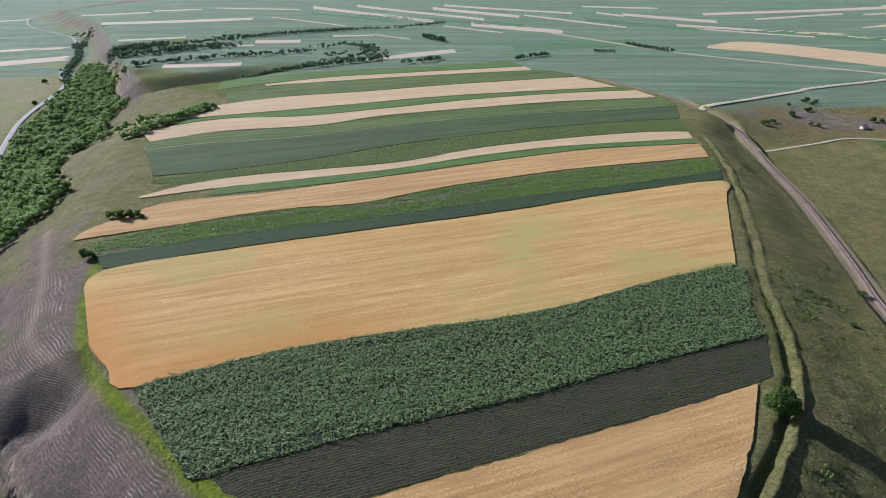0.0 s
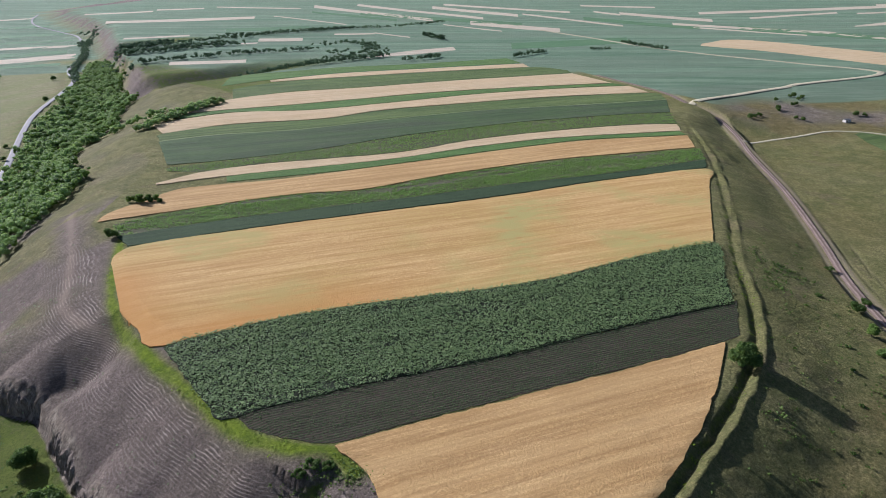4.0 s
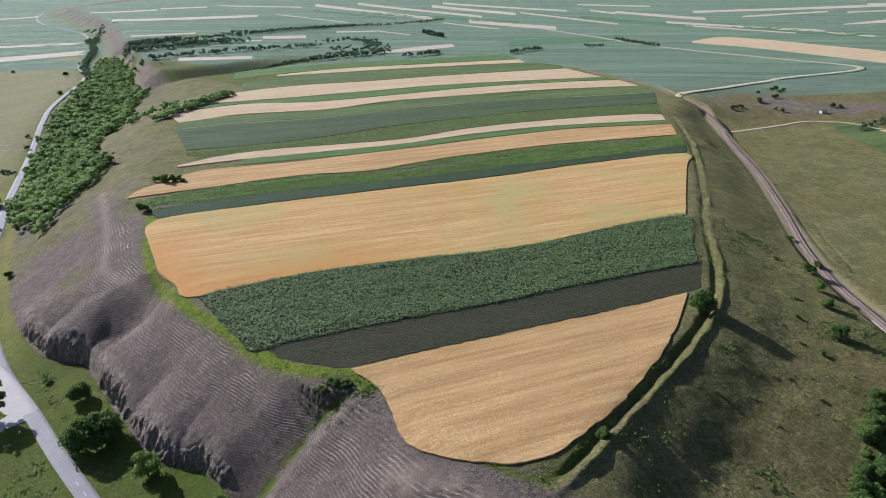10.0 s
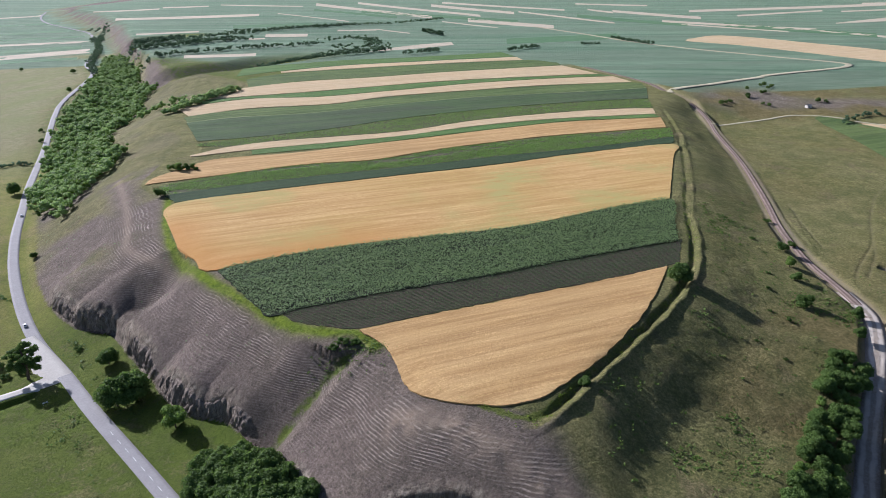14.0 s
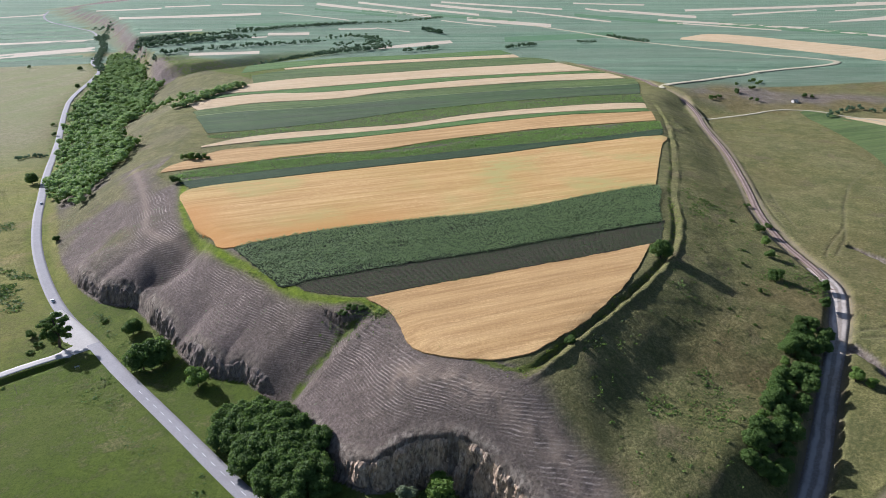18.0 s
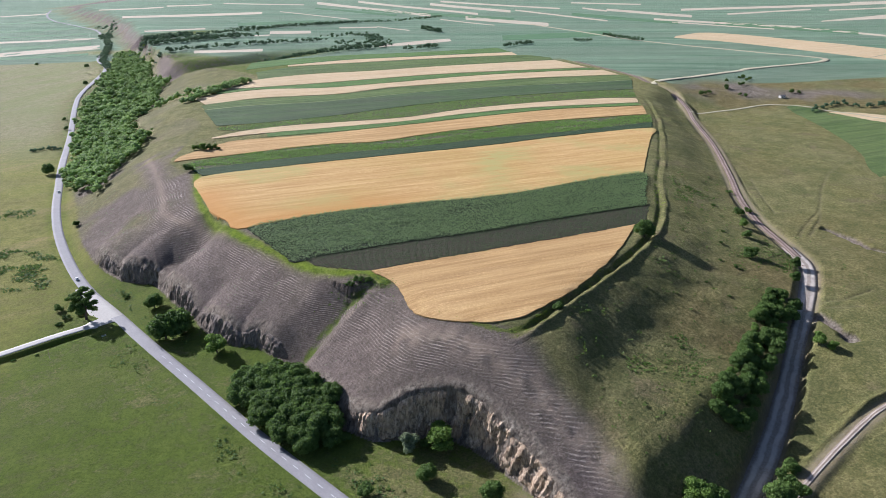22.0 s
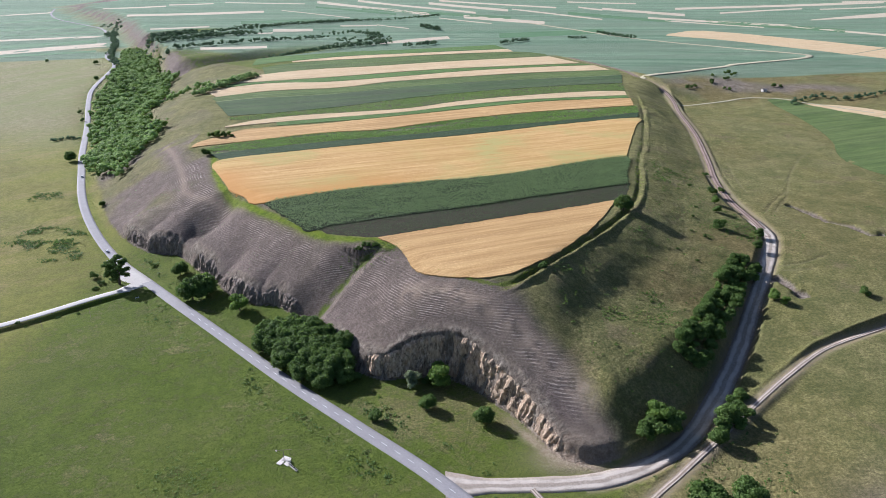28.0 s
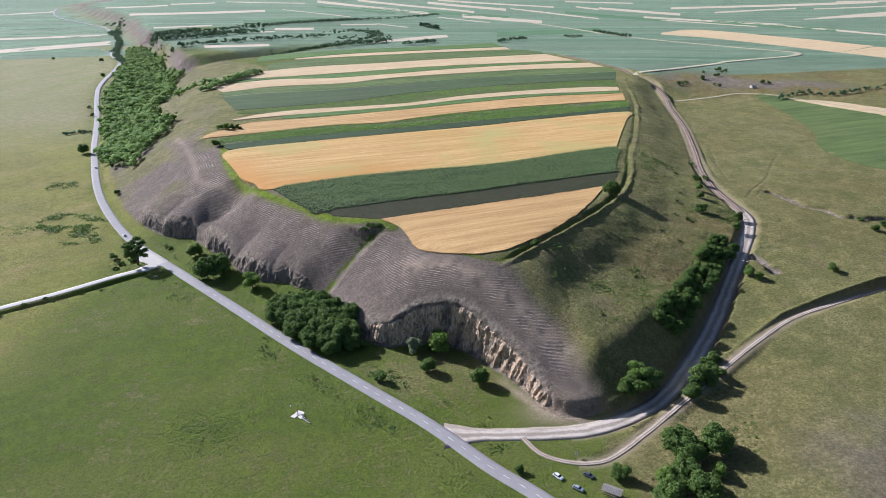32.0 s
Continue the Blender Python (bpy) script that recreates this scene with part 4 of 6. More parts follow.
field("grass_field", "green strip on the plateau", [(-254.3, 741), (-203, 790.9), (-107.3, 824.9), (-3.8, 870.4), (163.6, 927.8)],
      [(-276.4, 813.2), (-234.3, 864.6), (-153.2, 901.1), (-34.6, 944.1), (111.9, 984.2), (161.8, 953.9)], FALLOW, 0.3, 0.06, 3, row=0)
field("wheat_field", "thin pale strip of ripe wheat", [(-242.4, 868.1), (-153.8, 904.6), (-34.7, 947.9), (112.4, 988.4)],
      [(-245.9, 881.6), (-159, 939.4), (-35.5, 980.3), (106.4, 1024)], PALE, 0.5, 0.05, 4, row=0)
field("grass_field", "green strip beside the side valley", [(-298.1, 838.1), (-247.4, 887.5), (-160, 945.9), (-35.7, 987.3), (105.5, 1031.7)],
      [(-312, 929), (-242, 961), (-168.3, 1000.9), (-37.1, 1040.7), (86.7, 1091.3)], GRASS, 0.3, 0.06, 4, row=0)
SUN_NEAR = [(-123.3, 203.1), (-108.4, 184.5), (-94.3, 167.3), (-81, 158.3), (-34.9, 176.7), (12.6, 194), (68.5, 218.3), (119.7, 237.4)]
SUN_FAR = [(-123.4, 203.8), (-74.2, 227.6), (-18.7, 245.1), (10.1, 252.2), (43.6, 264.3), (97.1, 292.4), (136.4, 307.1), (126.1, 264)]
TILL_NEAR = [(-80.2, 158.3), (-70.9, 149.8), (-56.9, 144.2), (-45, 142.9), (-14.6, 155.5), (19.1, 169.4), (56.5, 184.8), (82.1, 195.7), (106.4, 206.4), (111.5, 210.3)]
TILL_FAR = [(-80.4, 159), (-49.4, 171.8), (-15.3, 185), (17.1, 196.7), (52.5, 210.9), (85.9, 225.4), (122.3, 240)]
POT_NEAR = [(-196.4, 322.5), (-162.6, 340), (-105.3, 363.4), (-40.8, 385.4), (30.8, 414.3), (110.5, 440.6), (190.8, 474.5)]
POT_FAR = [(-207.4, 341.5), (-172.8, 366.4), (-112.5, 395), (-64, 404.9), (-5.9, 439.4), (77.2, 474.4), (144.6, 493.9), (197.3, 507.1)]

# ---- plants ----
def leaves(rs, lobes, count, size, flat=0.75, loose=0.55):
    """Leaf sprays on the outside of a set of round lobes: rows of x, y, z, radius."""
    lobes = np.array(lobes, float)
    pick = rs.choice(len(lobes), count, p=lobes[:, 3] ** 2 / (lobes[:, 3] ** 2).sum())
    d = rs.normal(size=(count, 3))
    d /= np.linalg.norm(d, axis=1)[:, None]
    d[:, 2] = np.where(d[:, 2] < -0.35, -d[:, 2], d[:, 2])
    c = lobes[pick, :3] + d * (lobes[pick, 3] * rs.uniform(0.78, 1.1, count))[:, None] * (1, 1, flat)
    n = d + rs.normal(size=(count, 3)) * loose
    n /= np.linalg.norm(n, axis=1)[:, None]
    t = np.cross(n, rs.normal(size=(count, 3)))
    t /= np.linalg.norm(t, axis=1)[:, None]
    b = np.cross(n, t)
    s = size * rs.uniform(0.55, 1.25, (count, 1))
    co = np.stack([c - t * s, c - b * s * 0.7 - n * s * 0.2, c + t * s, c + b * s * 0.7 - n * s * 0.2], 1)
    return co.reshape(-1, 3), np.arange(count * 4).reshape(-1, 4)


def core(lobes, flat=0.75, part=0.80):
    """Added filler that blocks light inside a crown: a small rough ball in each lobe."""
    bm = bmesh.new()
    bmesh.ops.create_icosphere(bm, subdivisions=1, radius=1)
    ball = np.array([v.co for v in bm.verts])
    tri = np.array([[v.index for v in f.verts] + [f.verts[2].index] for f in bm.faces])
    bm.free()
    co = [np.array(l[:3]) + ball * l[3] * part * (1, 1, flat) for l in lobes]
    return np.vstack(co), np.vstack([tri[:, :3] + k * len(ball) for k in range(len(lobes))])


def crown_lobes(rs, width, height, base, count, spread=0.62, lobe=(0.15, 0.30)):
    out = []
    for k in range(count):
        a, r = rs.uniform(0, 2 * np.pi), width / 2 * spread * np.sqrt(rs.uniform(0, 1))
        z = base + (height - base) * rs.uniform(0.22, 0.80) * (1 - 0.35 * (r / (width / 2)) ** 2)
        out.append((r * math.cos(a), r * math.sin(a), z, rs.uniform(*lobe) * min(width, 1.4 * (height - base))))
    return out


def leaf_mesh(name, rs, lobes, count, size, material, flat=0.75):
    co, q = leaves(rs, lobes, count, size, flat)
    co2, t = core(lobes, flat)
    me = bpy.data.meshes.new(name)
    me.from_pydata(np.vstack([co, co2]).tolist(), [], q.tolist() + (t + len(co)).tolist())
    me.materials.append(material)
    me.update()
    return me


def limb_mesh(name, points, r0, r1):
    """A bent, tapering limb."""
    pts = [Vector(p) for p in points]
    ring, co, faces = 7, [], []
    for k, p in enumerate(pts):
        r = r0 + (r1 - r0) * k / (len(pts) - 1)
        for j in range(ring):
            a = 2 * math.pi * j / ring
            co.append((p.x + r * math.cos(a), p.y + r * math.sin(a), p.z))
    for k in range(len(pts) - 1):
        for j in range(ring):
            faces.append((k * ring + j, k * ring + (j + 1) % ring, (k + 1) * ring + (j + 1) % ring, (k + 1) * ring + j))
    me = bpy.data.meshes.new(name)
    me.from_pydata(co, [], faces)
    me.materials.append(BARK)
    return me


def tree_kind(seed, name, label, width, height, base, lobes, count, size, material, category="tree", spread=0.62, lobe=(0.15, 0.30)):
    """A tree about its foot, out of sight below the land; copies are planted."""
    rs = np.random.RandomState(seed)
    thing = tagged(new(name), label, category)
    blobs = crown_lobes(rs, width, height, base, lobes, spread, lobe)
    crown = new("crown", leaf_mesh("crown", rs, blobs, count, size, material))
    r = 0.035 * height
    parts = [crown, new("trunk", limb_mesh("trunk", [(0, 0, -0.6), (0.05 * height * rs.uniform(-1, 1), 0.03 * height, 0.35 * height), (0, 0, 0.72 * height)], r, r * 0.35))]
    for k in range(8 if lobe[1] < 0.2 else 3):
        b = blobs[k]
        parts.append(new("limb", limb_mesh("limb", [(0, 0, 0.22 * height), (b[0] * 0.5, b[1] * 0.5, (0.22 * height + b[2]) / 2 + 0.3), b[:3]], r * 0.45, r * 0.12)))
    for p in parts:
        p.parent = thing
    return thing


used_kinds = set()


def plant(kind, x, y, scale=1.0, turn=None, label="", group="", sink=0.1, stretch=1.0):
    z = float(land(x, y)) - sink
    m = pose(x, y, z, 0, 0, (x * 37 + y * 91) % 360 if turn is None else turn)
    ob = kind if kind not in used_kinds else copy_thing(kind, m)
    used_kinds.add(kind)
    ob.matrix_basis = m @ Matrix.Diagonal((scale, scale, scale * stretch, 1))
    if label:
        ob["label"] = label
    if group:
        ob["group"] = group
    return ob


ROUND = tree_kind(1, "tree", "round dark-green walnut tree", 8.0, 8.5, 1.0, 26, 3600, 0.36, LEAF, spread=0.72)
OPEN = tree_kind(7, "tree", "tall dark tree with open crown at the road junction", 15.0, 20.0, 2.0, 60, 5600, 0.40, LEAF, spread=0.85, lobe=(0.06, 0.12))
BUSH = tree_kind(3, "bush", "dense round dark-green bush", 5.0, 4.0, 0.1, 15, 1900, 0.28, LEAF, "bush")
BUSH_B = tree_kind(4, "bush", "bright yellow-green leafy bush", 6.0, 6.0, 0.4, 12, 1800, 0.30, LEAF_BRIGHT, "bush")
PALE_BUSH = tree_kind(5, "bush", "silvery pale-green willow bush", 5.5, 7.0, 0.5, 10, 1700, 0.28, LEAF_PALE, "bush")
LOW = tree_kind(6, "shrub", "low sprawling dark-green shrub", 6.0, 2.4, 0.0, 11, 1100, 0.26, LEAF, "shrub", spread=0.85)

# the junction, the foot of the bluffs and the old quarry
plant(OPEN, -208, 166, 1.12)
plant(BUSH, -222, 184, 1.3)
plant(BUSH, -228, 176, 1.1)
plant(LOW, -214, 172, 1.0)
plant(LOW, -219.8, 167.1, 0.9)
plant(LOW, -220, 160, 0.7)
plant(BUSH, -281.8, 302, 1.1, label="small round bush on the road verge")
plant(ROUND, -174, 176.8, 1.15, label="round green tree below the bluff")
plant(ROUND, -154.3, 143, 1.8, label="broad tree at the foot of the bluff")
plant(ROUND, -148.8, 147.9, 1.8, label="broad tree at the foot of the bluff")
plant(BUSH_B, -122.2, 126.8, 1.8, label="light-green tree against the bluff")
plant(LOW, -196.6, 191.1, 0.8)
plant(PALE_BUSH, -21.9, 52.5, 1.5)
plant(BUSH_B, -9.2, 54.6, 2.0, label="bright-green tree in the old quarry")
plant(BUSH, -15.7, 55.7, 1.0)
plant(ROUND, -14.8, 36.8, 0.88, label="small round tree on the quarry meadow")
plant(ROUND, 9.3, 26.7, 1.0, label="small round tree on the quarry meadow")
plant(BUSH, -37.1, 29, 1.3, label="round bush on the quarry meadow")
plant(BUSH, -49, 59.9, 1.3)
# the thicket beside the road: a dense dome of crowns
THICKET = [(-106, 92), (-84, 67), (-64, 52), (-52, 57), (-49, 69), (-63, 91), (-85, 105), (-99, 103)]
rs = np.random.RandomState(70)
for k in range(90):
    x, y = -106 + 6.3 * (k % 10) + rs.uniform(-1.6, 1.6), 52 + 6.3 * (k // 10) + rs.uniform(-1.6, 1.6)
    if inside(np.array([x]), np.array([y]), THICKET)[0]:
        edge = float(along(np.array([x]), np.array([y]), THICKET + THICKET[:1])[0][0])
        plant(ROUND, x, y, 1.12 + 0.042 * min(edge, 11) + rs.uniform(-0.06, 0.06), group="thicket beside the road", label="crowded dark-green tree in a thicket")
# rim and plateau
plant(ROUND, 104.7, 187.7, 1.3, label="solitary dark round tree on the plateau rim")
plant(BUSH, 42.7, 103.1, 1.0, label="bush in the hollow way along the rim")
plant(LOW, -50.1, 133.4, 1.0)
plant(LOW, -53.7, 130.7, 0.8)
plant(LOW, -44.8, 132.6, 0.8)
plant(BUSH, -199.3, 322.9, 1.5, label="small dark tree at the edge of the fields")
for k, (dx, dy, s) in enumerate(((-9, 0, 0.9), (-5, 2, 1.2), (-1, -1, 1.35), (4, 1, 1.3), (8, 3, 1.0), (11, 0, 0.8))):
    plant((BUSH_B, BUSH)[k % 2], -207 + dx, 382 + dy, s * (0.85 if k % 2 == 0 else 1), group="bushes in the field corner", label="round bush in a clump at a field corner")
# loose shrubs on the eastern flank
for k, (x, y, s) in enumerate(((136, 140, 0.4), (128, 151, 0.35), (150, 168, 0.5), (144, 175, 0.4), (98, 96, 0.35), (152, 196, 0.45), (160, 214, 0.5), (172, 262, 0.6))):
    plant((LOW, BUSH)[k % 3 == 2], x, y, s, group="loose shrubs on the flank", label="low scrubby bush on the grassy flank")
# beside the gravel road
plant(BUSH, 163, 181.4, 1.6, label="dark tree on the slope below the gravel road")
plant(BUSH, 171.8, 208.4, 1.3)
plant(BUSH_B, 177, 225.7, 1.0)
plant(BUSH, 184.6, 249.6, 1.4)
plant(BUSH, 195.5, 260.8, 1.0)
plant(LOW, 197, 298.2, 0.9)
plant(BUSH, 186.9, 176.3, 1.3)
plant(BUSH, 178.7, 159.7, 1.2)
for k in range(39):
    u = (k // 3) / 12
    plant(BUSH_B if k % 5 == 4 else ROUND, 103 + 60 * u + (k % 3 - 1) * 4.2, 52 + 87 * u - (k % 3 - 1) * 3 + (k * 7 % 5) * 0.6, 0.72 + 0.3 * ((k * 5) % 4) / 3, group="hedge below the gravel road", label="dark tree in the hedge beside the gravel road", sink=0.6)
for k, (x, y, s) in enumerate(((73, 9.5, 1.7), (78, 12, 2.0), (83.5, 15, 2.1), (88, 20, 1.7), (79, 17, 1.6))):
    plant(BUSH_B if k == 4 else BUSH, x, y, s, group="bushes on the bank", label="bushy green shrub on the bank of the gravel road")
for x, y, s, k in ((104, 12, 1.4, 0), (108, 18, 1.5, 1), (114, 25, 1.4, 0), (100, 6, 1.2, 1), (111, 13, 1.1, 0), (119, 32, 1.0, 1), (117, 20, 1.2, 0)):
    plant((BUSH, ROUND)[k], x, y, s * (0.75 if k else 1.1), group="bushes between road and track", label="spreading green bush between road and track")
plant(ROUND, 83.9, -25.9, 1.52, label="broad green tree beside the shelter")
plant(ROUND, 87.7, -30.4, 1.40, label="broad green tree beside the shelter")
plant(ROUND, 98.7, -26.8, 1.52, label="broad green tree beside the shelter")
plant(ROUND, 73.1, -50.1, 1.34, label="broad green tree beside the shelter")
plant(ROUND, 86.4, -49, 1.46, label="broad green tree beside the shelter")
plant(ROUND, 82, -41.2, 1.34, label="broad green tree beside the shelter")
plant(BUSH_B, 74.3, -41.5, 1.3, label="yellow-green tree beside the shelter")
plant(BUSH_B, 94.9, -39.4, 1.0)
plant(BUSH, 58.8, -37.4, 1.5, label="round dark tree at the track's bend")
plant(BUSH, 21.8, -33.4, 0.8)
plant(BUSH, 208.7, 100.6, 1.2, label="lone round bush on the meadow")
plant(BUSH_B, 164.1, 104.5, 1.1)
plant(BUSH_B, 168.2, 100.1, 0.8)
plant(BUSH, 261.1, 152.2, 1.2)
plant(BUSH, 270.5, 157.8, 1.2)
plant(LOW, 262.4, 169.9, 0.9)
# the valley
plant(ROUND, -380.2, 443.8, 1.35, label="dark tree beside the valley road")
plant(BUSH, -460.4, 628.6, 1.2)
plant(BUSH, -489.5, 679.9, 1.2)
plant(ROUND, -596.6, 951.2, 0.9)
plant(ROUND, -685.3, 1136.3, 1.0)
plant(ROUND, -797.1, 1166.6, 0.8)
for k, (x, y, s) in enumerate(((-258, 120, 1.0), (-250, 128, 0.8), (-243, 124, 0.7), (-264, 106, 1.1), (-231, 134, 0.7), (-222, 139, 0.6))):
    plant(LOW, x + 7, y - 10, s * 0.6, group="shrubs along the side road", label="dark low shrub along the side road")
for k, (x, y) in enumerate(((363, 736), (388, 756), (393, 758), (399, 750), (391, 741), (344, 686), (346, 692), (371, 712), (376, 716), (310, 664), (303, 660), (316, 667), (356, 656), (351, 662), (420, 675), (428, 672))):
    plant((ROUND, BUSH)[k % 2], x, y, (0.55, 0.85)[k % 2] + 0.08 * (k % 4), group="orchard on the terraces", label="small dark orchard tree on old terraces")


# ---- far strips ----
def far_field(label, near, far, material, lift=0.12, cell=14, name="far_field"):
    field(name, label, near, far, material, lift, 0.04, cell, group="far crop strips")


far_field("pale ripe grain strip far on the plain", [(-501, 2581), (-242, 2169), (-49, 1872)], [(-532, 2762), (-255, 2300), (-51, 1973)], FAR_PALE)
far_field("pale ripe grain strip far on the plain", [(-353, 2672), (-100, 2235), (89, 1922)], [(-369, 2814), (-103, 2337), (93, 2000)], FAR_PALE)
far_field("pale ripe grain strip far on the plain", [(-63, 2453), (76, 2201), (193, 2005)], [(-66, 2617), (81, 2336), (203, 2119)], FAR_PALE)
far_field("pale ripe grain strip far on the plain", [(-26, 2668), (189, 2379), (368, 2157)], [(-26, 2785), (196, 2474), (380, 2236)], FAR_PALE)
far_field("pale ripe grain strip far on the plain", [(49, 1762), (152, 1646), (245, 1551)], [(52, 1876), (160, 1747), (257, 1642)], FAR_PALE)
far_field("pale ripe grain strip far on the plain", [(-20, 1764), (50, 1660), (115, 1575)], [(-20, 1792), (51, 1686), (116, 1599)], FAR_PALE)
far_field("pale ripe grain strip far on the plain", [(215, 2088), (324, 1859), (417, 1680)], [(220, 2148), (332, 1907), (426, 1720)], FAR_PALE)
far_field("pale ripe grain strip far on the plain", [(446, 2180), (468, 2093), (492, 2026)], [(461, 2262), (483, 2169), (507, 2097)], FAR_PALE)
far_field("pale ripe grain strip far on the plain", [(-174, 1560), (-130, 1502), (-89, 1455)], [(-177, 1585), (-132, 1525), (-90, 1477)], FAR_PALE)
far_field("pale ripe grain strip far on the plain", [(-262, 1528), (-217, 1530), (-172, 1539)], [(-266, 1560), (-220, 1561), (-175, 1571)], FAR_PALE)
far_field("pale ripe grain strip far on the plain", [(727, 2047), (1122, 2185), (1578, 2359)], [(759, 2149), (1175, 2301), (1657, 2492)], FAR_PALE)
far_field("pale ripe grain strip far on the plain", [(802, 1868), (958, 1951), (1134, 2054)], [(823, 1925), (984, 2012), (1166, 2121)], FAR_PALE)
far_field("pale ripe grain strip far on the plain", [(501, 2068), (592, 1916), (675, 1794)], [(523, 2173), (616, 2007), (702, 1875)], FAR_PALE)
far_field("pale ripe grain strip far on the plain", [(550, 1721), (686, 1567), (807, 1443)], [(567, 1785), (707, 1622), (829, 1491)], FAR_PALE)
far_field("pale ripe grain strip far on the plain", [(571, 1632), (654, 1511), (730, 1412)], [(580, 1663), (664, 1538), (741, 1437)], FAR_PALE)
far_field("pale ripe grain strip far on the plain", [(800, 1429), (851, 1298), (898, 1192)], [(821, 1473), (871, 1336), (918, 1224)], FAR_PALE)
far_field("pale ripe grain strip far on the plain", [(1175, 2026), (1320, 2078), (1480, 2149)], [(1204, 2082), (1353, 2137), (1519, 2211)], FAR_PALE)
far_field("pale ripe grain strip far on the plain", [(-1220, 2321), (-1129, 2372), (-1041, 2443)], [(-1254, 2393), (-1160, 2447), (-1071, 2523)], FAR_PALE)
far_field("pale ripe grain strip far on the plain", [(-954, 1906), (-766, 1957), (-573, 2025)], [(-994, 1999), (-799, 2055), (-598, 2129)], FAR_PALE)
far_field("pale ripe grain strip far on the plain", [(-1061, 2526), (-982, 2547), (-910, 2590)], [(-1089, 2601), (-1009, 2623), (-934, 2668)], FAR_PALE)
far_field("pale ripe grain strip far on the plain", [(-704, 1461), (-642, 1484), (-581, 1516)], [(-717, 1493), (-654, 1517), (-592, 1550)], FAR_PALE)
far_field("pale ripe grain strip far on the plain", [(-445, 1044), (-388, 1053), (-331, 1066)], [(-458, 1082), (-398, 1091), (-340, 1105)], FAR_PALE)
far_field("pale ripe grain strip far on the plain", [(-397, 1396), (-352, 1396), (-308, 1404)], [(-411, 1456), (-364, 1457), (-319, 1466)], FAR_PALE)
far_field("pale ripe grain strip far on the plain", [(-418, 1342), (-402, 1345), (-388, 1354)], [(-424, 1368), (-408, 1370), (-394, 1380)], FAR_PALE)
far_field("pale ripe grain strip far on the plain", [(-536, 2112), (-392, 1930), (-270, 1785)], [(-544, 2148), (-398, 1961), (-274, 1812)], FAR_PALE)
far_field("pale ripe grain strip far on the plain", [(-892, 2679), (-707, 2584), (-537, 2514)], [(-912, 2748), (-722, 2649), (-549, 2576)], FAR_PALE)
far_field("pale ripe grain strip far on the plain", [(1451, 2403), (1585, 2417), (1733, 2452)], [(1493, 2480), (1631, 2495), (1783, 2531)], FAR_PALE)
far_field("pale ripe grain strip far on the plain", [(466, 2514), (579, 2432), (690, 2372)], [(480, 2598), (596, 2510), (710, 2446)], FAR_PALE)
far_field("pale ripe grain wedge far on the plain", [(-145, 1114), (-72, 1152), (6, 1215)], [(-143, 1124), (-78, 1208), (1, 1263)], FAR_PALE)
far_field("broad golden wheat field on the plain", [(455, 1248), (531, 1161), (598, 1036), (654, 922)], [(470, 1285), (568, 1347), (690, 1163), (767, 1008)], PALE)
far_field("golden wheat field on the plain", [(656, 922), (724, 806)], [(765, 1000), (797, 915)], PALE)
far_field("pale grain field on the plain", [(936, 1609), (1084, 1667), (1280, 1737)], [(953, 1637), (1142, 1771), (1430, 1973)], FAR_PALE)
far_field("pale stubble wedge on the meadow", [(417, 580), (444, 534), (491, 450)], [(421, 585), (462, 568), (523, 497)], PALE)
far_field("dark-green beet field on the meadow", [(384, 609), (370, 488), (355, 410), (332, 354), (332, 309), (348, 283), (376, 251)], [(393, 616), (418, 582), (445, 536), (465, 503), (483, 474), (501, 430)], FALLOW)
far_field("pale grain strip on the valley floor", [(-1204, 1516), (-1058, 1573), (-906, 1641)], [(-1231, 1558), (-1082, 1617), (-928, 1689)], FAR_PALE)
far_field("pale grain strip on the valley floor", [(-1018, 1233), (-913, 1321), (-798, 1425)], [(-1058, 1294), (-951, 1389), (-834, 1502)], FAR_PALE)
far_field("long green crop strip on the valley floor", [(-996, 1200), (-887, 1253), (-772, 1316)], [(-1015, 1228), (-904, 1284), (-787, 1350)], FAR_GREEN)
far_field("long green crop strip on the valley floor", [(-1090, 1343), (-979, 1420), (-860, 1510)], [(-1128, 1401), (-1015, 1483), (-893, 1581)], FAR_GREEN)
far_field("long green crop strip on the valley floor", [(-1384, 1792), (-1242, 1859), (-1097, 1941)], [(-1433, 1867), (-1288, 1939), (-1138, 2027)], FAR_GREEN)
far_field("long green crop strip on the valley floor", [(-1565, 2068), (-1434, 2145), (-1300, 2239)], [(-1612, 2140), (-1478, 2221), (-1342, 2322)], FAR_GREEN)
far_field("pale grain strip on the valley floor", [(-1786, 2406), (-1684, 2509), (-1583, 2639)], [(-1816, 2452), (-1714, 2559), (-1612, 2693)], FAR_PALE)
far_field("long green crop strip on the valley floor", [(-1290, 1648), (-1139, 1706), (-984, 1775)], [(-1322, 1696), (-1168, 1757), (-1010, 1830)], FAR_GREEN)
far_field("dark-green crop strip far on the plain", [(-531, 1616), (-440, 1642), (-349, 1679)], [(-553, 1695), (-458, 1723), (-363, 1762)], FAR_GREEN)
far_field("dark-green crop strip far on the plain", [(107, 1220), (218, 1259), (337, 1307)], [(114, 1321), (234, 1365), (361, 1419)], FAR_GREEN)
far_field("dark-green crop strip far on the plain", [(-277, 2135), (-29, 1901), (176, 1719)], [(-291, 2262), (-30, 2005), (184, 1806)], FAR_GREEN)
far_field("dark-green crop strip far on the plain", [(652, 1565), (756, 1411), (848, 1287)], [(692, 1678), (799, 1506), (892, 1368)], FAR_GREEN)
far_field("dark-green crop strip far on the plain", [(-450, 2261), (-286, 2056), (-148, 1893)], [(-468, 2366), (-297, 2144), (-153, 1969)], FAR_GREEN)
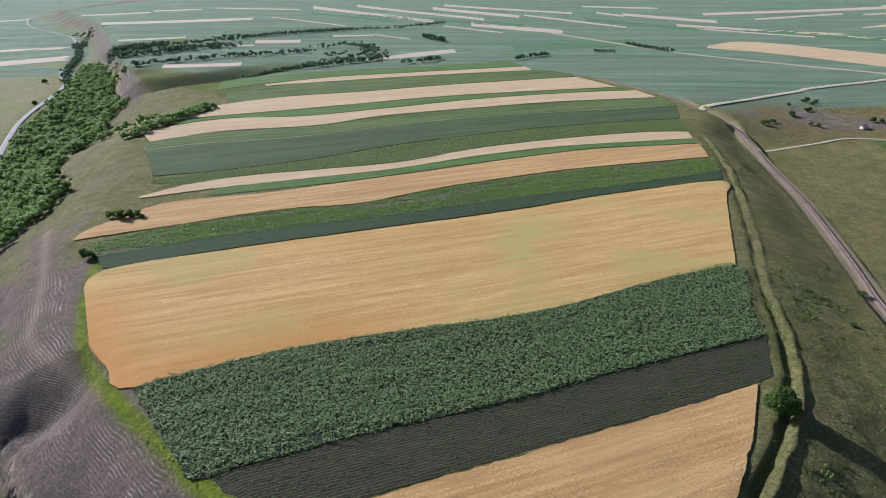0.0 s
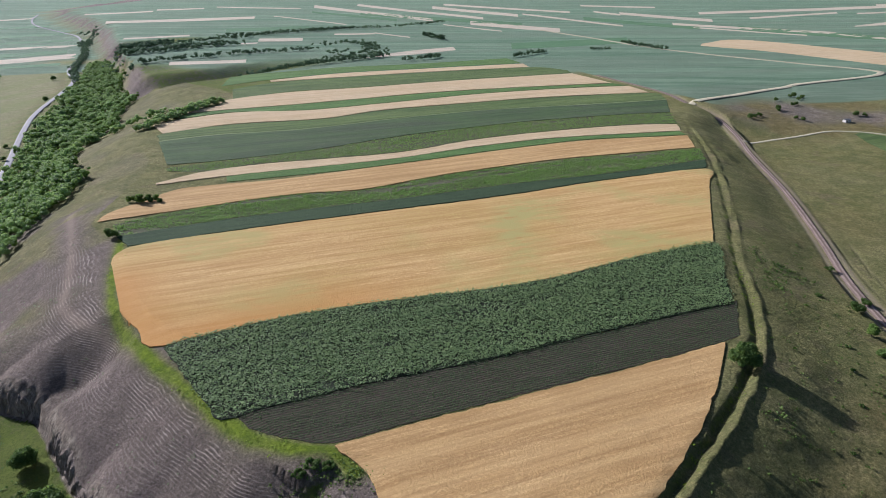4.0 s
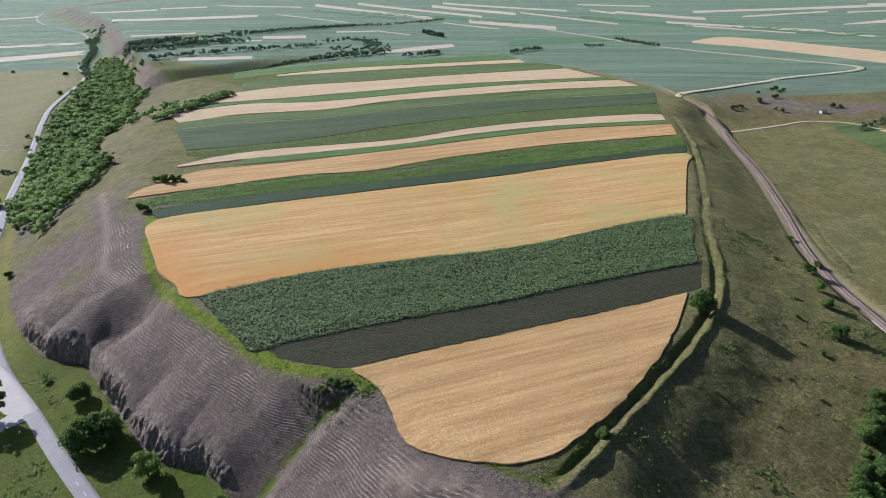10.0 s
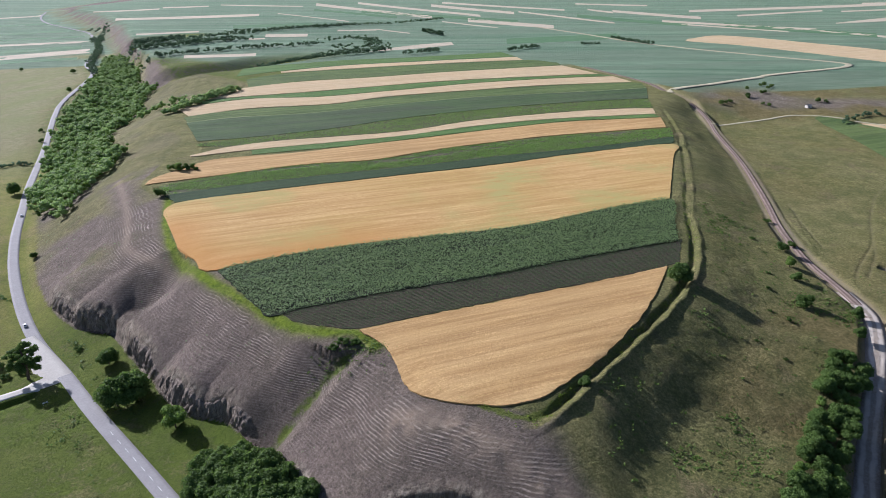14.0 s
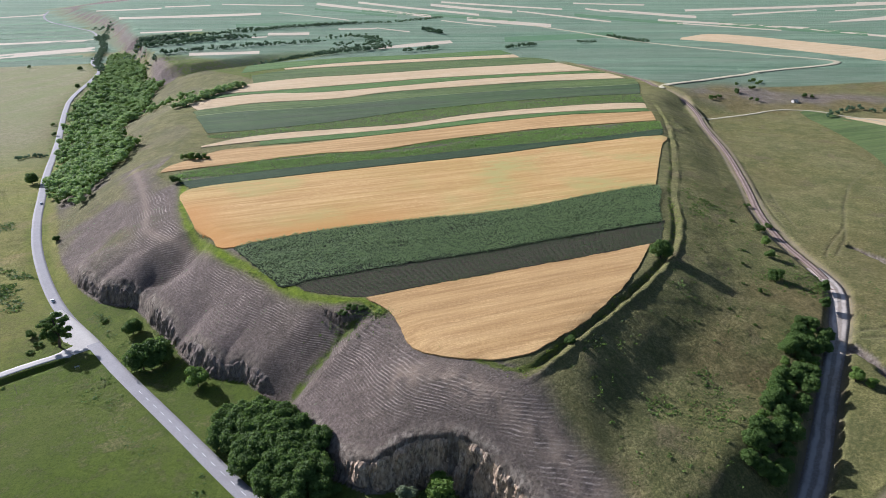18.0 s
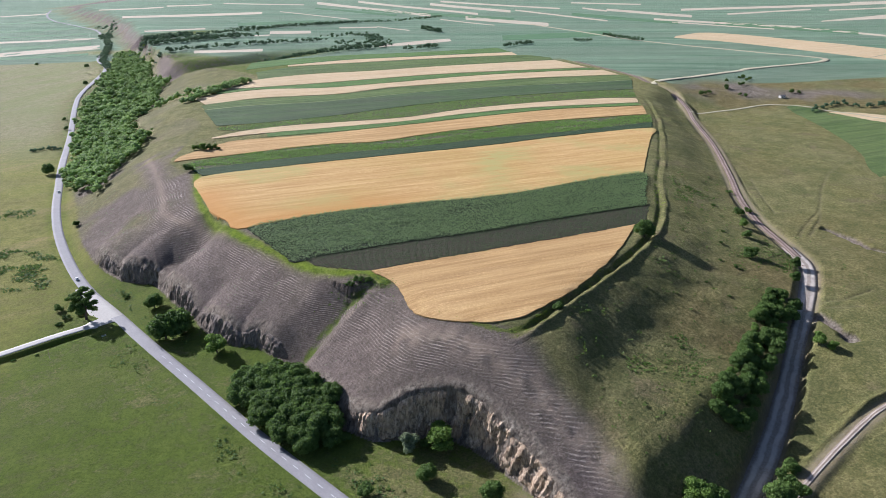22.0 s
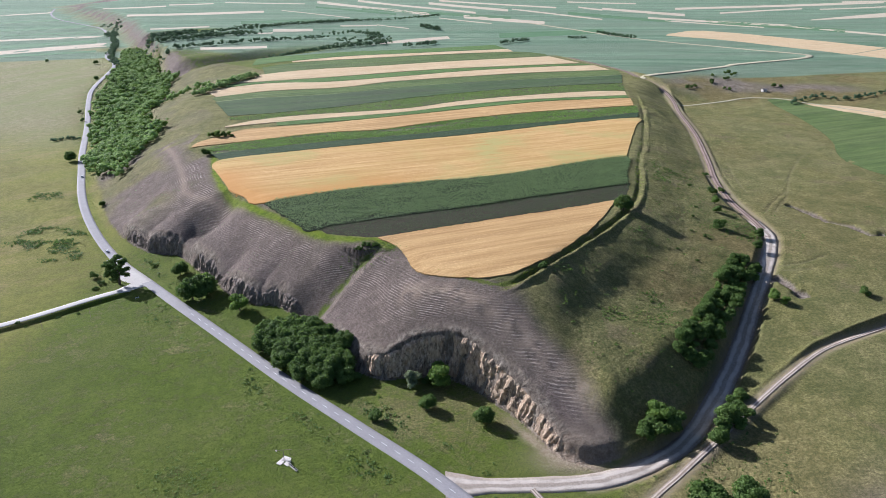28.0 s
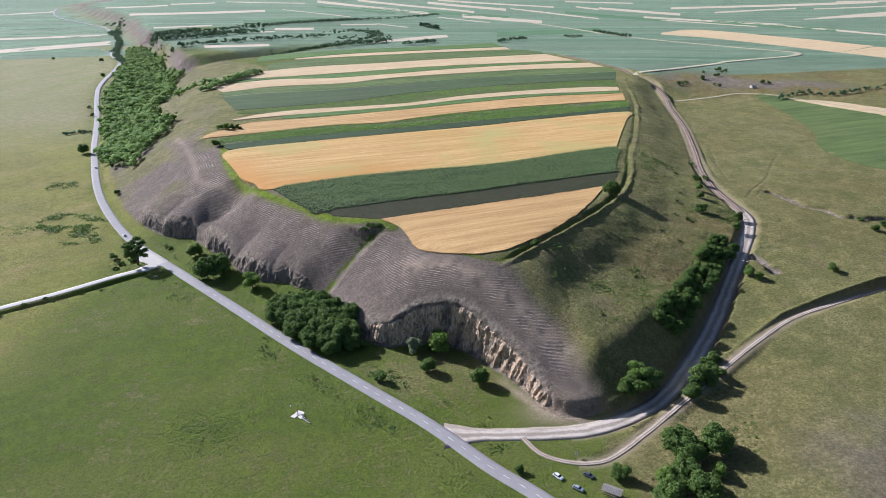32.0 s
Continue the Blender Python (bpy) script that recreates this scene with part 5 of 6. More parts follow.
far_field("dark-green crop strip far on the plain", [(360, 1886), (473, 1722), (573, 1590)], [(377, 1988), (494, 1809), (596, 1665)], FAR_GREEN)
tagged(new("road", ribbon("road", LANE, 5.0, 0.35, STRAW, 8)), "pale grassy field lane across the plateau", "road", kind="structure")
tagged(new("road", ribbon("road", FARM, 2.0, 0.2, STRAW, 5)), "pale farm track along the meadow", "road", kind="structure")


# ---- woods ----
def woodland(name, label, places, seed, width, height, count, size, material, lobes=4):
    rs = np.random.RandomState(seed)
    places = np.array(places)
    z = np.atleast_1d(land(places[:, 0], places[:, 1]))
    all_co, all_q, all_c, all_t, n, m = [], [], [], [], 0, 0
    for (x, y), ground_z in zip(places, z):
        k = rs.uniform(0.65, 1.25)
        blobs = [(x + a, y + b, ground_z + c, r) for a, b, c, r in crown_lobes(rs, width * k, height * k, 0.5, lobes, 0.55)]
        co, q = leaves(rs, blobs, count, size, loose=0.3)
        c2, t = core(blobs)
        all_co.append(co), all_q.append(q + n), all_c.append(c2), all_t.append(t + m)
        n, m = n + len(co), m + len(c2)
    tri = np.vstack(all_t) + n
    q = np.vstack(all_q)
    q2 = np.vstack([q[:, [0, 1, 2]], q[:, [0, 2, 3]], tri])
    ob = new(name, quads(name, np.vstack(all_co + all_c), q2, material, soft=False))
    return tagged(ob, label, "trees", kind="stuff")


rs = np.random.RandomState(11)
px, py = rs.uniform(-740, -270, 22000), rs.uniform(330, 1430, 22000)
pu, pr, pf = (from_plan(p, px, py) for p in (plan_u, plan_rim, plan_foot))
WOOD = [(-352, 420), (-447, 636), (-520, 808), (-628, 1110), (-700, 1290), (-680, 1330), (-600, 1190), (-545, 1080), (-492, 965), (-452, 905), (-425, 875), (-412, 800), (-398, 740), (-371, 630), (-352, 560), (-326, 510), (-297, 470), (-284, 440), (-288, 395), (-286, 352)]
keep = inside(px + 9 * lumps(px, py, 25, 2), py + 9 * lumps(px, py + 50, 25, 2), WOOD) & ~((lumps(px, py, 45, 2) > 0.5) & (py > 600))
px, py = px[keep][:2100], py[keep][:2100]
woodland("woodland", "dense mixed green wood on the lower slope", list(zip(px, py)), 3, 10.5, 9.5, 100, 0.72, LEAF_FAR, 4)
# The sunlit look of these crowns is put into their brighter leaf colour.
woodland("woodland", "light-green trees among the wood, sunlit tone in leaf colour", list(zip(px[:620] + 4, py[:620] + 3)), 4, 9, 10.5, 110, 0.55, LEAF_BRIGHT, 4)
woodland("woodland", "darker trees among the wood", list(zip(px[620:850] - 4, py[620:850] - 3)), 5, 9, 10.5, 110, 0.55, LEAF, 4)


def hedge(label, line, width, spacing, tall, seed, count=26, size=0.8, material=LEAF_HEDGE):
    rs = np.random.RandomState(seed)
    p = rounded(line, spacing * 0.6)
    p = p + rs.uniform(-width, width, p.shape) * 0.85
    woodland("hedge", label, [tuple(a) for a in p if rs.uniform() < 0.8], seed, tall * 1.1, tall, count, size, material, 3)


hedge("dark hedgerow far on the plain", [(-633, 1251), (-576, 1322), (-493, 1428), (-387, 1565), (-227, 1683)], 14, 3.78, 8.4, 20, 26, 1.04)
hedge("dark hedgerow far on the plain", [(-514, 1057), (-431, 1129), (-357, 1189), (-253, 1228)], 12, 3.36, 8.4, 21, 26, 1.04)
hedge("dark hedgerow far on the plain", [(-317, 978), (-236, 1025), (-170, 1076), (-110, 1132)], 9, 2.94, 8.4, 22, 26, 1.04)
hedge("dark hedgerow far on the plain", [(-315, 1011), (-242, 1061), (-164, 1115)], 5, 4.2, 7.2, 23, 26, 1.04)
# The next two are packed dense to stand in for shaded slopes.
hedge("dark hedgerow far on the plain", [(-595, 1180), (-541, 1222), (-492, 1291), (-430, 1339)], 22, 1.68, 9.6, 24, 26, 1.04)
hedge("dark scrub in the far side valley, darkening its shaded slope", [(-641, 1249), (-614, 1270), (-595, 1317), (-590, 1393)], 26, 1.26, 9.6, 25, 26, 1.04)
hedge("dark hedgerow far on the plain", [(-882, 1625), (-953, 1833), (-1051, 1958)], 14, 3.36, 8.4, 26, 26, 1.04)
hedge("dark hedgerow far on the plain", [(-511, 1491), (-413, 1550), (-284, 1649), (-137, 1716), (-20, 1838)], 7, 5.04, 8.4, 27, 26, 1.04)
hedge("scattered orchard trees far on the plain", [(-253, 1302), (-187, 1324), (-129, 1154), (-203, 1158)], 26, 5.88, 9.6, 28, 26, 1.04)
hedge("dark hedgerow far on the plain", [(-60, 1476), (-41, 1443), (-16, 1397)], 5, 2.52, 10.8, 29, 26, 1.04)
hedge("dark hedgerow far on the plain", [(-80, 1071), (-32, 1098), (-24, 1128)], 4, 3.78, 8.4, 30, 26, 1.04)
hedge("dark hedgerow far on the plain", [(98, 1101), (134, 1140), (159, 1160)], 3, 2.94, 7.2, 31, 26, 1.04)
hedge("dark hedgerow far on the plain", [(242, 1188), (279, 1197)], 2, 3.78, 6, 32, 26, 1.04)
hedge("dark hedgerow far on the plain", [(327, 1318), (347, 1241), (372, 1192)], 5, 2.94, 7.2, 33, 26, 1.04)
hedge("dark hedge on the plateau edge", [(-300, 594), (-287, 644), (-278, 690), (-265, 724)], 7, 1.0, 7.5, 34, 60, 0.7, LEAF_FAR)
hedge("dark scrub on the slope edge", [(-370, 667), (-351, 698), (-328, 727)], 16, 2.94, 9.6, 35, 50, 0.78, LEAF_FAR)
hedge("low scrub along an old terrace", [(396, 584), (448, 620), (475, 604), (571, 649)], 4, 3.78, 4.8, 36, 26, 1.04)
hedge("trees beside the valley road", [(-627, 1095), (-707, 1249), (-800, 1478), (-926, 1702)], 8, 4.2, 8.4, 37, 26, 1.04)
hedge("low scrub on the meadow edge", [(-443, 524), (-432, 538), (-416, 535)], 4, 2.1, 3.6, 38, 26, 1.04)


# ---- weeds, tufts and the sunflowers ----
def tufts(name, label, places, size, height, count, material, seed, category="weeds", tilt=0.5):
    """Small leafy clumps, too many to count, in one mesh."""
    rs = np.random.RandomState(seed)
    places = np.asarray(places)
    z = land(places[:, 0], places[:, 1])
    n = len(places)
    c = np.repeat(np.column_stack([places, z]), count, 0)
    k = rs.uniform(0.6, 1.4, n).repeat(count)[:, None]
    d = rs.normal(size=(n * count, 3)) * (0.55, 0.55, 0.3)
    c = c + np.column_stack([d[:, :2] * size * k, height * k[:, 0] * np.clip(0.65 + d[:, 2], 0.1, 1.2)])
    nrm = rs.normal(size=(n * count, 3)) * tilt + (0, 0, 0.85)
    nrm /= np.linalg.norm(nrm, axis=1)[:, None]
    t = np.cross(nrm, rs.normal(size=nrm.shape))
    t /= np.linalg.norm(t, axis=1)[:, None]
    b = np.cross(nrm, t)
    s = size * 0.5 * k * rs.uniform(0.6, 1.2, (n * count, 1))
    co = np.stack([c - t * s, c - b * s * 0.7, c + t * s, c + b * s * 0.7], 1).reshape(-1, 3)
    ob = new(name, quads(name, co, np.arange(len(co)).reshape(-1, 4), material, soft=False))
    return tagged(ob, label, category, kind="stuff")


def scatter(seed, count, x0, x1, y0, y1, wanted):
    rs = np.random.RandomState(seed)
    p = np.column_stack([rs.uniform(x0, x1, count), rs.uniform(y0, y1, count)])
    p = p[rs.uniform(0, 1, count) < wanted(p[:, 0], p[:, 1])]
    for line, half, _ in ROADS:
        p = p[along(p[:, 0], p[:, 1], line)[0] > half + 0.6]
    return p


def flank_weeds(x, y):
    r, f = from_plan(plan_rim, x, y), from_plan(plan_foot, x, y)
    east = smooth(x - 28 - 0.42 * np.maximum(80 - y, 0), 2, 14)
    return (r > 2) * (f > 3) * east * (0.06 + 0.9 * smooth(lumps(x, y, 26, 3), 0.12, 0.5))


def rim_weeds(x, y):
    r = from_plan(plan_rim, x, y)
    near_field, _, _ = along(x, y, LUSH_RIM)
    ditch = np.exp(-(((r + 3.4) / 2.2) ** 2)) * smooth(x, -30, 0)
    return np.maximum(ditch, np.exp(-((near_field / 2.4) ** 2))) * (0.4 + 0.6 * smooth(lumps(x, y, 12, 2), -0.3, 0.4))


def verge_weeds(x, y):
    d, _, _ = along(x, y, ROADS[0][0])
    return np.exp(-(((d - 13) / 5) ** 2)) * smooth(lumps(x, y, 16, 3), -0.1, 0.4)


def meadow_weeds(x, y):
    f = from_plan(plan_foot, x, y)
    return (f < -3) * 0.8 * smooth(lumps(x, y, 55, 4), 0.18, 0.5)


def slope_scrub(x, y):
    f, r = from_plan(plan_foot, x, y), from_plan(plan_rim, x, y)
    return (f > 2) * (r > 4) * (x < 20) * smooth(lumps(x + 70, y, 30, 3), 0.1, 0.5) * 0.5


tufts("weeds", "tall green weeds on the shaded eastern flank", scatter(1, 16000, 30, 200, 20, 330, flank_weeds), 0.9, 0.35, 5, HERB, 1)
tufts("weeds", "rank green herbs along the plateau rim", scatter(2, 15000, -190, 140, 75, 330, rim_weeds), 0.6, 0.40, 5, LEAF_RANK, 2)
tufts("weeds", "dark weeds on the road verge", scatter(3, 14000, -210, 20, -40, 200, verge_weeds), 0.9, 0.6, 5, LEAF, 3)
tufts("weeds", "dark nettle patches on the meadows", scatter(4, 9000, 70, 330, -90, 330, meadow_weeds), 0.8, 0.4, 4, LEAF, 4)
tufts("weeds", "dark nettle patch on the pasture", scatter(5, 900, -125, -90, -30, 12, lambda x, y: np.exp(-(((x + 107) / 12) ** 2 + ((y + 8) / 11) ** 2))), 0.7, 0.22, 4, HERB, 5)
SCRUB = [(-312, 236), (-310, 260), (-292, 254), (-274, 248), (-266, 226), (-258, 206), (-275, 203), (-282, 222), (-296, 226)]


def scrub_patch(x, y):
    d, _, _ = along(x, y, SCRUB + SCRUB[:1])
    core_part = np.where(inside(x, y, SCRUB), 1.0, np.exp(-((d / 3.5) ** 2)))
    others = sum(np.exp(-(((x - a) ** 2 + (y - b) ** 2) / 40)) for a, b in ((-353, 334), (-339, 326), (-337, 338), (-318, 224)))
    return np.clip(core_part + others, 0, 1) * smooth(lumps(x, y, 11, 2), -0.35, 0.15)


tufts("scrub", "dark-green low scrub on the dry meadow", scatter(12, 9000, -370, -250, 190, 350, scrub_patch), 1.4, 0.45, 5, LEAF, 12, "scrub")
tufts("scrub", "dry grass tufts on the bare slope", scatter(6, 9000, -300, 20, 60, 420, slope_scrub), 0.7, 0.3, 4, LEAF_PALE, 6)


def gully_weeds(x, y):
    d, _, _ = along(x, y, GULLY)
    return 0.4 * np.exp(-((d / 2.6) ** 2)) * smooth(lumps(x, y, 7, 2), -0.2, 0.4) + np.exp(-(((x + 44) / 14) ** 2 + ((y - 128) / 6) ** 2))


tufts("weeds", "rank green herbs in the gully", scatter(7, 2600, -95, -25, 95, 140, gully_weeds), 0.7, 0.5, 5, HERB, 7)



def crop_rows(near, far, turn, spacing, step, seed, dense, patchy):
    """Places in rows over a field."""
    q, r = np.meshgrid(np.arange(40, 720, spacing), np.arange(-190, 440, step))
    rs = np.random.RandomState(seed)
    c, s = math.cos(radians(turn)), math.sin(radians(turn))
    q, r = (q + rs.normal(0, 0.12 * spacing, q.shape)).ravel(), (r + rs.normal(0, 0.3 * step, r.shape)).ravel()
    x, y = r * c - q * s, r * s + q * c
    ring = [tuple(p) for p in rounded(near, 4)] + [tuple(p) for p in rounded(far, 4)[::-1]]
    keep = inside(x, y, ring)
    x, y, rs = x[keep], y[keep], np.random.RandomState(seed + 1)
    bands = lumps(0.12 * (x * c + y * s), y * c - x * s, 5.0, 3)
    keep = rs.uniform(0, 1, x.shape) < dense + patchy * bands
    return np.column_stack([x, y])[keep]


tufts("sunflowers", "dense rows of green sunflower plants", crop_rows(SUN_NEAR, SUN_FAR, 20.5, 1.15, 0.62, 8, 0.90, 0.55), 0.80, 1.30, 5, LEAF_SUN, 9, "crop", 0.28)
tufts("seedlings", "thin rows of dark-green seedlings on tilled soil", crop_rows(TILL_NEAR, TILL_FAR, 21.5, 1.3, 0.5, 18, 0.90, 0.7), 0.40, 0.45, 4, SEEDLING, 19, "crop")
tufts("potatoes", "patchy rows of bright-green potato plants", crop_rows(POT_NEAR, POT_FAR, 19, 1.5, 0.75, 28, 0.78, 1.5), 0.95, 0.7, 4, LEAF_POTATO, 29, "crop")
tufts("beans", "patchy rows of green bean plants", crop_rows(BEAN_NEAR, BEAN_FAR, 20, 1.7, 0.95, 38, 0.82, 0.9), 0.95, 0.6, 3, LEAF_POTATO, 39, "crop")


# ---- things by the road ----
def part(name, bm, material, parent, label=""):
    me = bpy.data.meshes.new(name)
    bm.to_mesh(me)
    bm.free()
    me.materials.append(material)
    ob = new(name, me)
    ob.parent = parent
    if label:
        ob["label"] = label
    return ob


def box(sx, sy, sz, x=0, y=0, z=0, turn=0.0, tilt=0.0, bevel=0.0, bm=None):
    bm = bm or bmesh.new()
    made = bmesh.ops.create_cube(bm, size=1, matrix=pose(x, y, z, tilt, 0, turn) @ Matrix.Diagonal((sx, sy, sz, 1)))
    if bevel:
        edges = list({e for v in made["verts"] for e in v.link_edges})
        bmesh.ops.bevel(bm, geom=edges, offset=bevel, segments=2, affect="EDGES")
    return bm


def rod(r, a, b, sides=8):
    bm = bmesh.new()
    a, b = Vector(a), Vector(b)
    turn = (b - a).to_track_quat("Z", "Y").to_matrix().to_4x4()
    bmesh.ops.create_cone(bm, cap_ends=True, segments=sides, radius1=r, radius2=r * 0.85, depth=(b - a).length, matrix=Matrix.Translation((a + b) / 2) @ turn)
    return bm


def stand(thing, x, y, turn=0.0, lift=0.0):
    on_road = min(along(np.array([x]), np.array([y]), ROADS[0][0])[0]) < 3.2
    thing.matrix_world = pose(x, y, float(land(x, y)) + lift + 0.12 * on_road, 0, 0, turn)
    return thing


CAR_WHITE = plain_material("white_car_paint", (0.72, 0.73, 0.75), (0.80, 0.81, 0.82), 3, 0.3, 0.5, 0.0)
CAR_SILVER = plain_material("silver_car_paint", (0.42, 0.47, 0.54), (0.50, 0.55, 0.62), 3, 0.3, 0.5, 0.0, 0.4)
CAR_DARK = plain_material("dark_blue_car_paint", (0.05, 0.06, 0.09), (0.08, 0.09, 0.12), 3, 0.3, 0.5, 0.0)
GLASS = plain_material("dark_car_glass", (0.015, 0.018, 0.022), (0.025, 0.028, 0.032), 2, 0.12, 0.6, 0.0)
RUBBER = plain_material("tyre_rubber", (0.02, 0.02, 0.02), (0.04, 0.04, 0.04), 0.2, 0.9, 0.2, 0.002)
STEEL = plain_material("grey_steel", (0.32, 0.33, 0.34), (0.45, 0.46, 0.47), 0.2, 0.5, 0.4, 0.0, 0.7)
LAMP = plain_material("clear_lamp_glass", (0.55, 0.55, 0.52), (0.68, 0.68, 0.65), 0.2, 0.2, 0.5, 0.0)
RED = plain_material("red_lamp_glass", (0.35, 0.02, 0.02), (0.45, 0.04, 0.03), 0.2, 0.3, 0.5, 0.0)
WOOD = plain_material("weathered_wood", (0.14, 0.11, 0.085), (0.26, 0.21, 0.165), 0.35, 0.85, 0.2, 0.01)
SHEET = plain_material("grey_roof_sheet", (0.20, 0.185, 0.17), (0.30, 0.28, 0.26), 0.7, 0.7, 0.3, 0.01)
LIME = plain_material("whitewashed_concrete", (0.55, 0.50, 0.44), (0.74, 0.70, 0.63), 0.5, 0.9, 0.2, 0.01)
SIGN = plain_material("pale_sign_board", (0.55, 0.57, 0.55), (0.68, 0.70, 0.68), 0.5, 0.6, 0.3, 0.0)


def car(label, paint, x, y, turn, group="parked cars"):
    thing = tagged(new("car"), label, "car", group)
    side = [(-2.1, 0.35), (-2.15, 0.75), (-1.95, 0.95), (-0.95, 1.02), (0.9, 1.0), (1.75, 0.88), (2.1, 0.7), (2.12, 0.35)]
    bm = bmesh.new()
    rings = []
    for w in (-0.86, -0.80, 0.80, 0.86):
        k = 1.0 if abs(w) < 0.85 else 0.96
        rings.append([bm.verts.new((px * k, w, 0.3 + (pz - 0.3) * (1 if abs(w) < 0.85 else 0.9))) for px, pz in side])
    for a, b in zip(rings[:-1], rings[1:]):
        for j in range(len(side)):
            bm.faces.new((a[j], b[j], b[(j + 1) % len(side)], a[(j + 1) % len(side)]))
    bm.faces.new(rings[0][::-1]), bm.faces.new(rings[-1])
    bmesh.ops.recalc_face_normals(bm, faces=bm.faces)
    body = part("body", bm, paint, thing)

    def cabin(lo, hi, z0, z1, w0, w1):
        bm = bmesh.new()
        v = [bm.verts.new((px, w * s, z)) for z, w, xs2 in ((z0, w0, (lo[0], hi[0])), (z1, w1, (lo[1], hi[1]))) for px in xs2 for s in (-1, 1)]
        bmesh.ops.convex_hull(bm, input=v)
        return bm

    part("windows", cabin((-1.75, -1.25), (1.05, 0.25), 0.98, 1.38, 0.78, 0.62), GLASS, body, "dark tinted windows")
    part("roof", cabin((-1.32, -1.2), (0.32, 0.2), 1.36, 1.45, 0.64, 0.56), paint, body)
    for sx in (-1.3, 1.32):
        for sy in (-0.8, 0.8):
            wheel = part("wheel", rod(0.32, (sx, sy - 0.1, 0.32), (sx, sy + 0.1, 0.32), 14), RUBBER, thing, "black rubber wheel")
            part("rim", rod(0.19, (sx, sy - 0.12, 0.32), (sx, sy + 0.12, 0.32), 10), STEEL, wheel, "grey steel rim")
    for sy in (-0.62, 0.62):
        part("headlight", box(0.1, 0.34, 0.14, 2.06, sy, 0.66, bevel=0.02), LAMP, body)
        part("tail_light", box(0.08, 0.26, 0.2, -2.1, sy, 0.78, bevel=0.02), RED, body)
    return stand(thing, x, y, turn)


def shelter(x, y, turn):
    thing = tagged(new("shelter"), "open wooden picnic shelter with a grey pitched roof", "shelter")
    for sx in (-2.9, 0, 2.9):
        for sy in (-1.5, 1.5):
            part("post", box(0.16, 0.16, 2.3, sx, sy, 1.1), WOOD, thing)
    for sy in (-1.5, 1.5):
        part("beam", box(6.4, 0.16, 0.2, 0, sy, 2.3), WOOD, thing)
    for s in (-1, 1):
        slope = part("roof", box(7.2, 2.2, 0.08, 0, s * 1.0, 2.78, 0, -s * 22), SHEET, thing, "grey weathered roof boards")
        for k in range(9):
            part("batten", box(0.07, 2.2, 0.05, -3.2 + 0.8 * k, s * 1.0, 2.85, 0, -s * 22), WOOD, slope)
    part("ridge", box(7.2, 0.22, 0.08, 0, 0, 3.2), SHEET, thing)
    part("table", box(4.2, 0.8, 0.07, 0, 0, 0.76), WOOD, thing)
    for sx in (-1.6, 1.6):
        part("table_leg", box(0.12, 0.6, 0.74, sx, 0, 0.37), WOOD, thing)
    for sy in (-0.95, 0.95):
        part("bench", box(4.2, 0.34, 0.46, 0, sy, 0.23), WOOD, thing)
    return stand(thing, x, y, turn)


def sweep_well(x, y, turn):
    thing = tagged(new("sweep_well"), "old shadoof well with whitewashed concrete slabs and troughs", "well")
    part("slab", box(3.4, 2.6, 0.35, -1.6, 0.9, 0.1, 12, bevel=0.05), LIME, thing, "pale concrete apron slab")
    part("slab", box(2.2, 2.4, 0.3, -1.9, -1.8, 0.1, 5, bevel=0.05), LIME, thing, "pale concrete apron slab")
    part("slab", box(2.4, 2.0, 0.3, 0.9, -0.6, 0.08, -8, bevel=0.05), LIME, thing, "pale concrete apron slab")
    bm = bmesh.new()
    bmesh.ops.create_cone(bm, cap_ends=True, segments=20, radius1=0.75, radius2=0.7, depth=0.9, matrix=Matrix.Translation((0.4, 0.8, 0.45)))
    part("well_ring", bm, LIME, thing, "round whitewashed well ring")
    trough = part("trough", box(5.6, 0.8, 0.55, 4.2, -0.9, 0.3, -8, bevel=0.04), LIME, thing, "long concrete drinking trough")
    part("water", box(5.2, 0.5, 0.02, 4.2, -0.9, 0.585, -8), GLASS, trough)
    part("post", rod(0.14, (-2.2, 0.4, 0), (-2.2, 0.4, 4.6)), WOOD, thing, "forked wooden upright")
    part("sweep_pole", rod(0.09, (-6.2, 0.1, 2.6), (2.6, 0.8, 7.0)), WOOD, thing, "long tilted sweep pole")
    part("hanging_rod", rod(0.04, (2.5, 0.8, 6.9), (0.5, 0.8, 1.0)), WOOD, thing)
    part("counterweight", box(0.6, 0.5, 0.5, -6.1, 0.1, 2.5, bevel=0.08), LIME, thing)
    return stand(thing, x, y, turn)


def sign_board(x, y, turn, label, width=1.6, height=1.1):
    thing = tagged(new("sign_board"), label, "sign")
    for s in (-1, 1):
        part("post", rod(0.05, (s * width * 0.4, 0, -0.3), (s * width * 0.4, 0, 1.2 + height)), STEEL, thing)
    board = part("board", box(width, 0.05, height, 0, 0, 1.2 + height / 2), SIGN, thing)
    for k in range(4):
        part("text_bar", box(width * (0.8 - 0.12 * k), 0.01, 0.06, 0, -0.032, 1.2 + height * (0.82 - 0.2 * k)), CAR_DARK, board)
    return stand(thing, x, y, turn)


def post(x, y, tall, label):
    thing = tagged(new("post"), label, "post", "posts on the meadow")
    part("pole", rod(0.12, (0, 0, -0.4), (0, 0, tall)), WOOD, thing)
    part("crossbar", box(1.1, 0.09, 0.09, 0, 0, tall - 0.35), WOOD, thing)
    return stand(thing, x, y, 30)


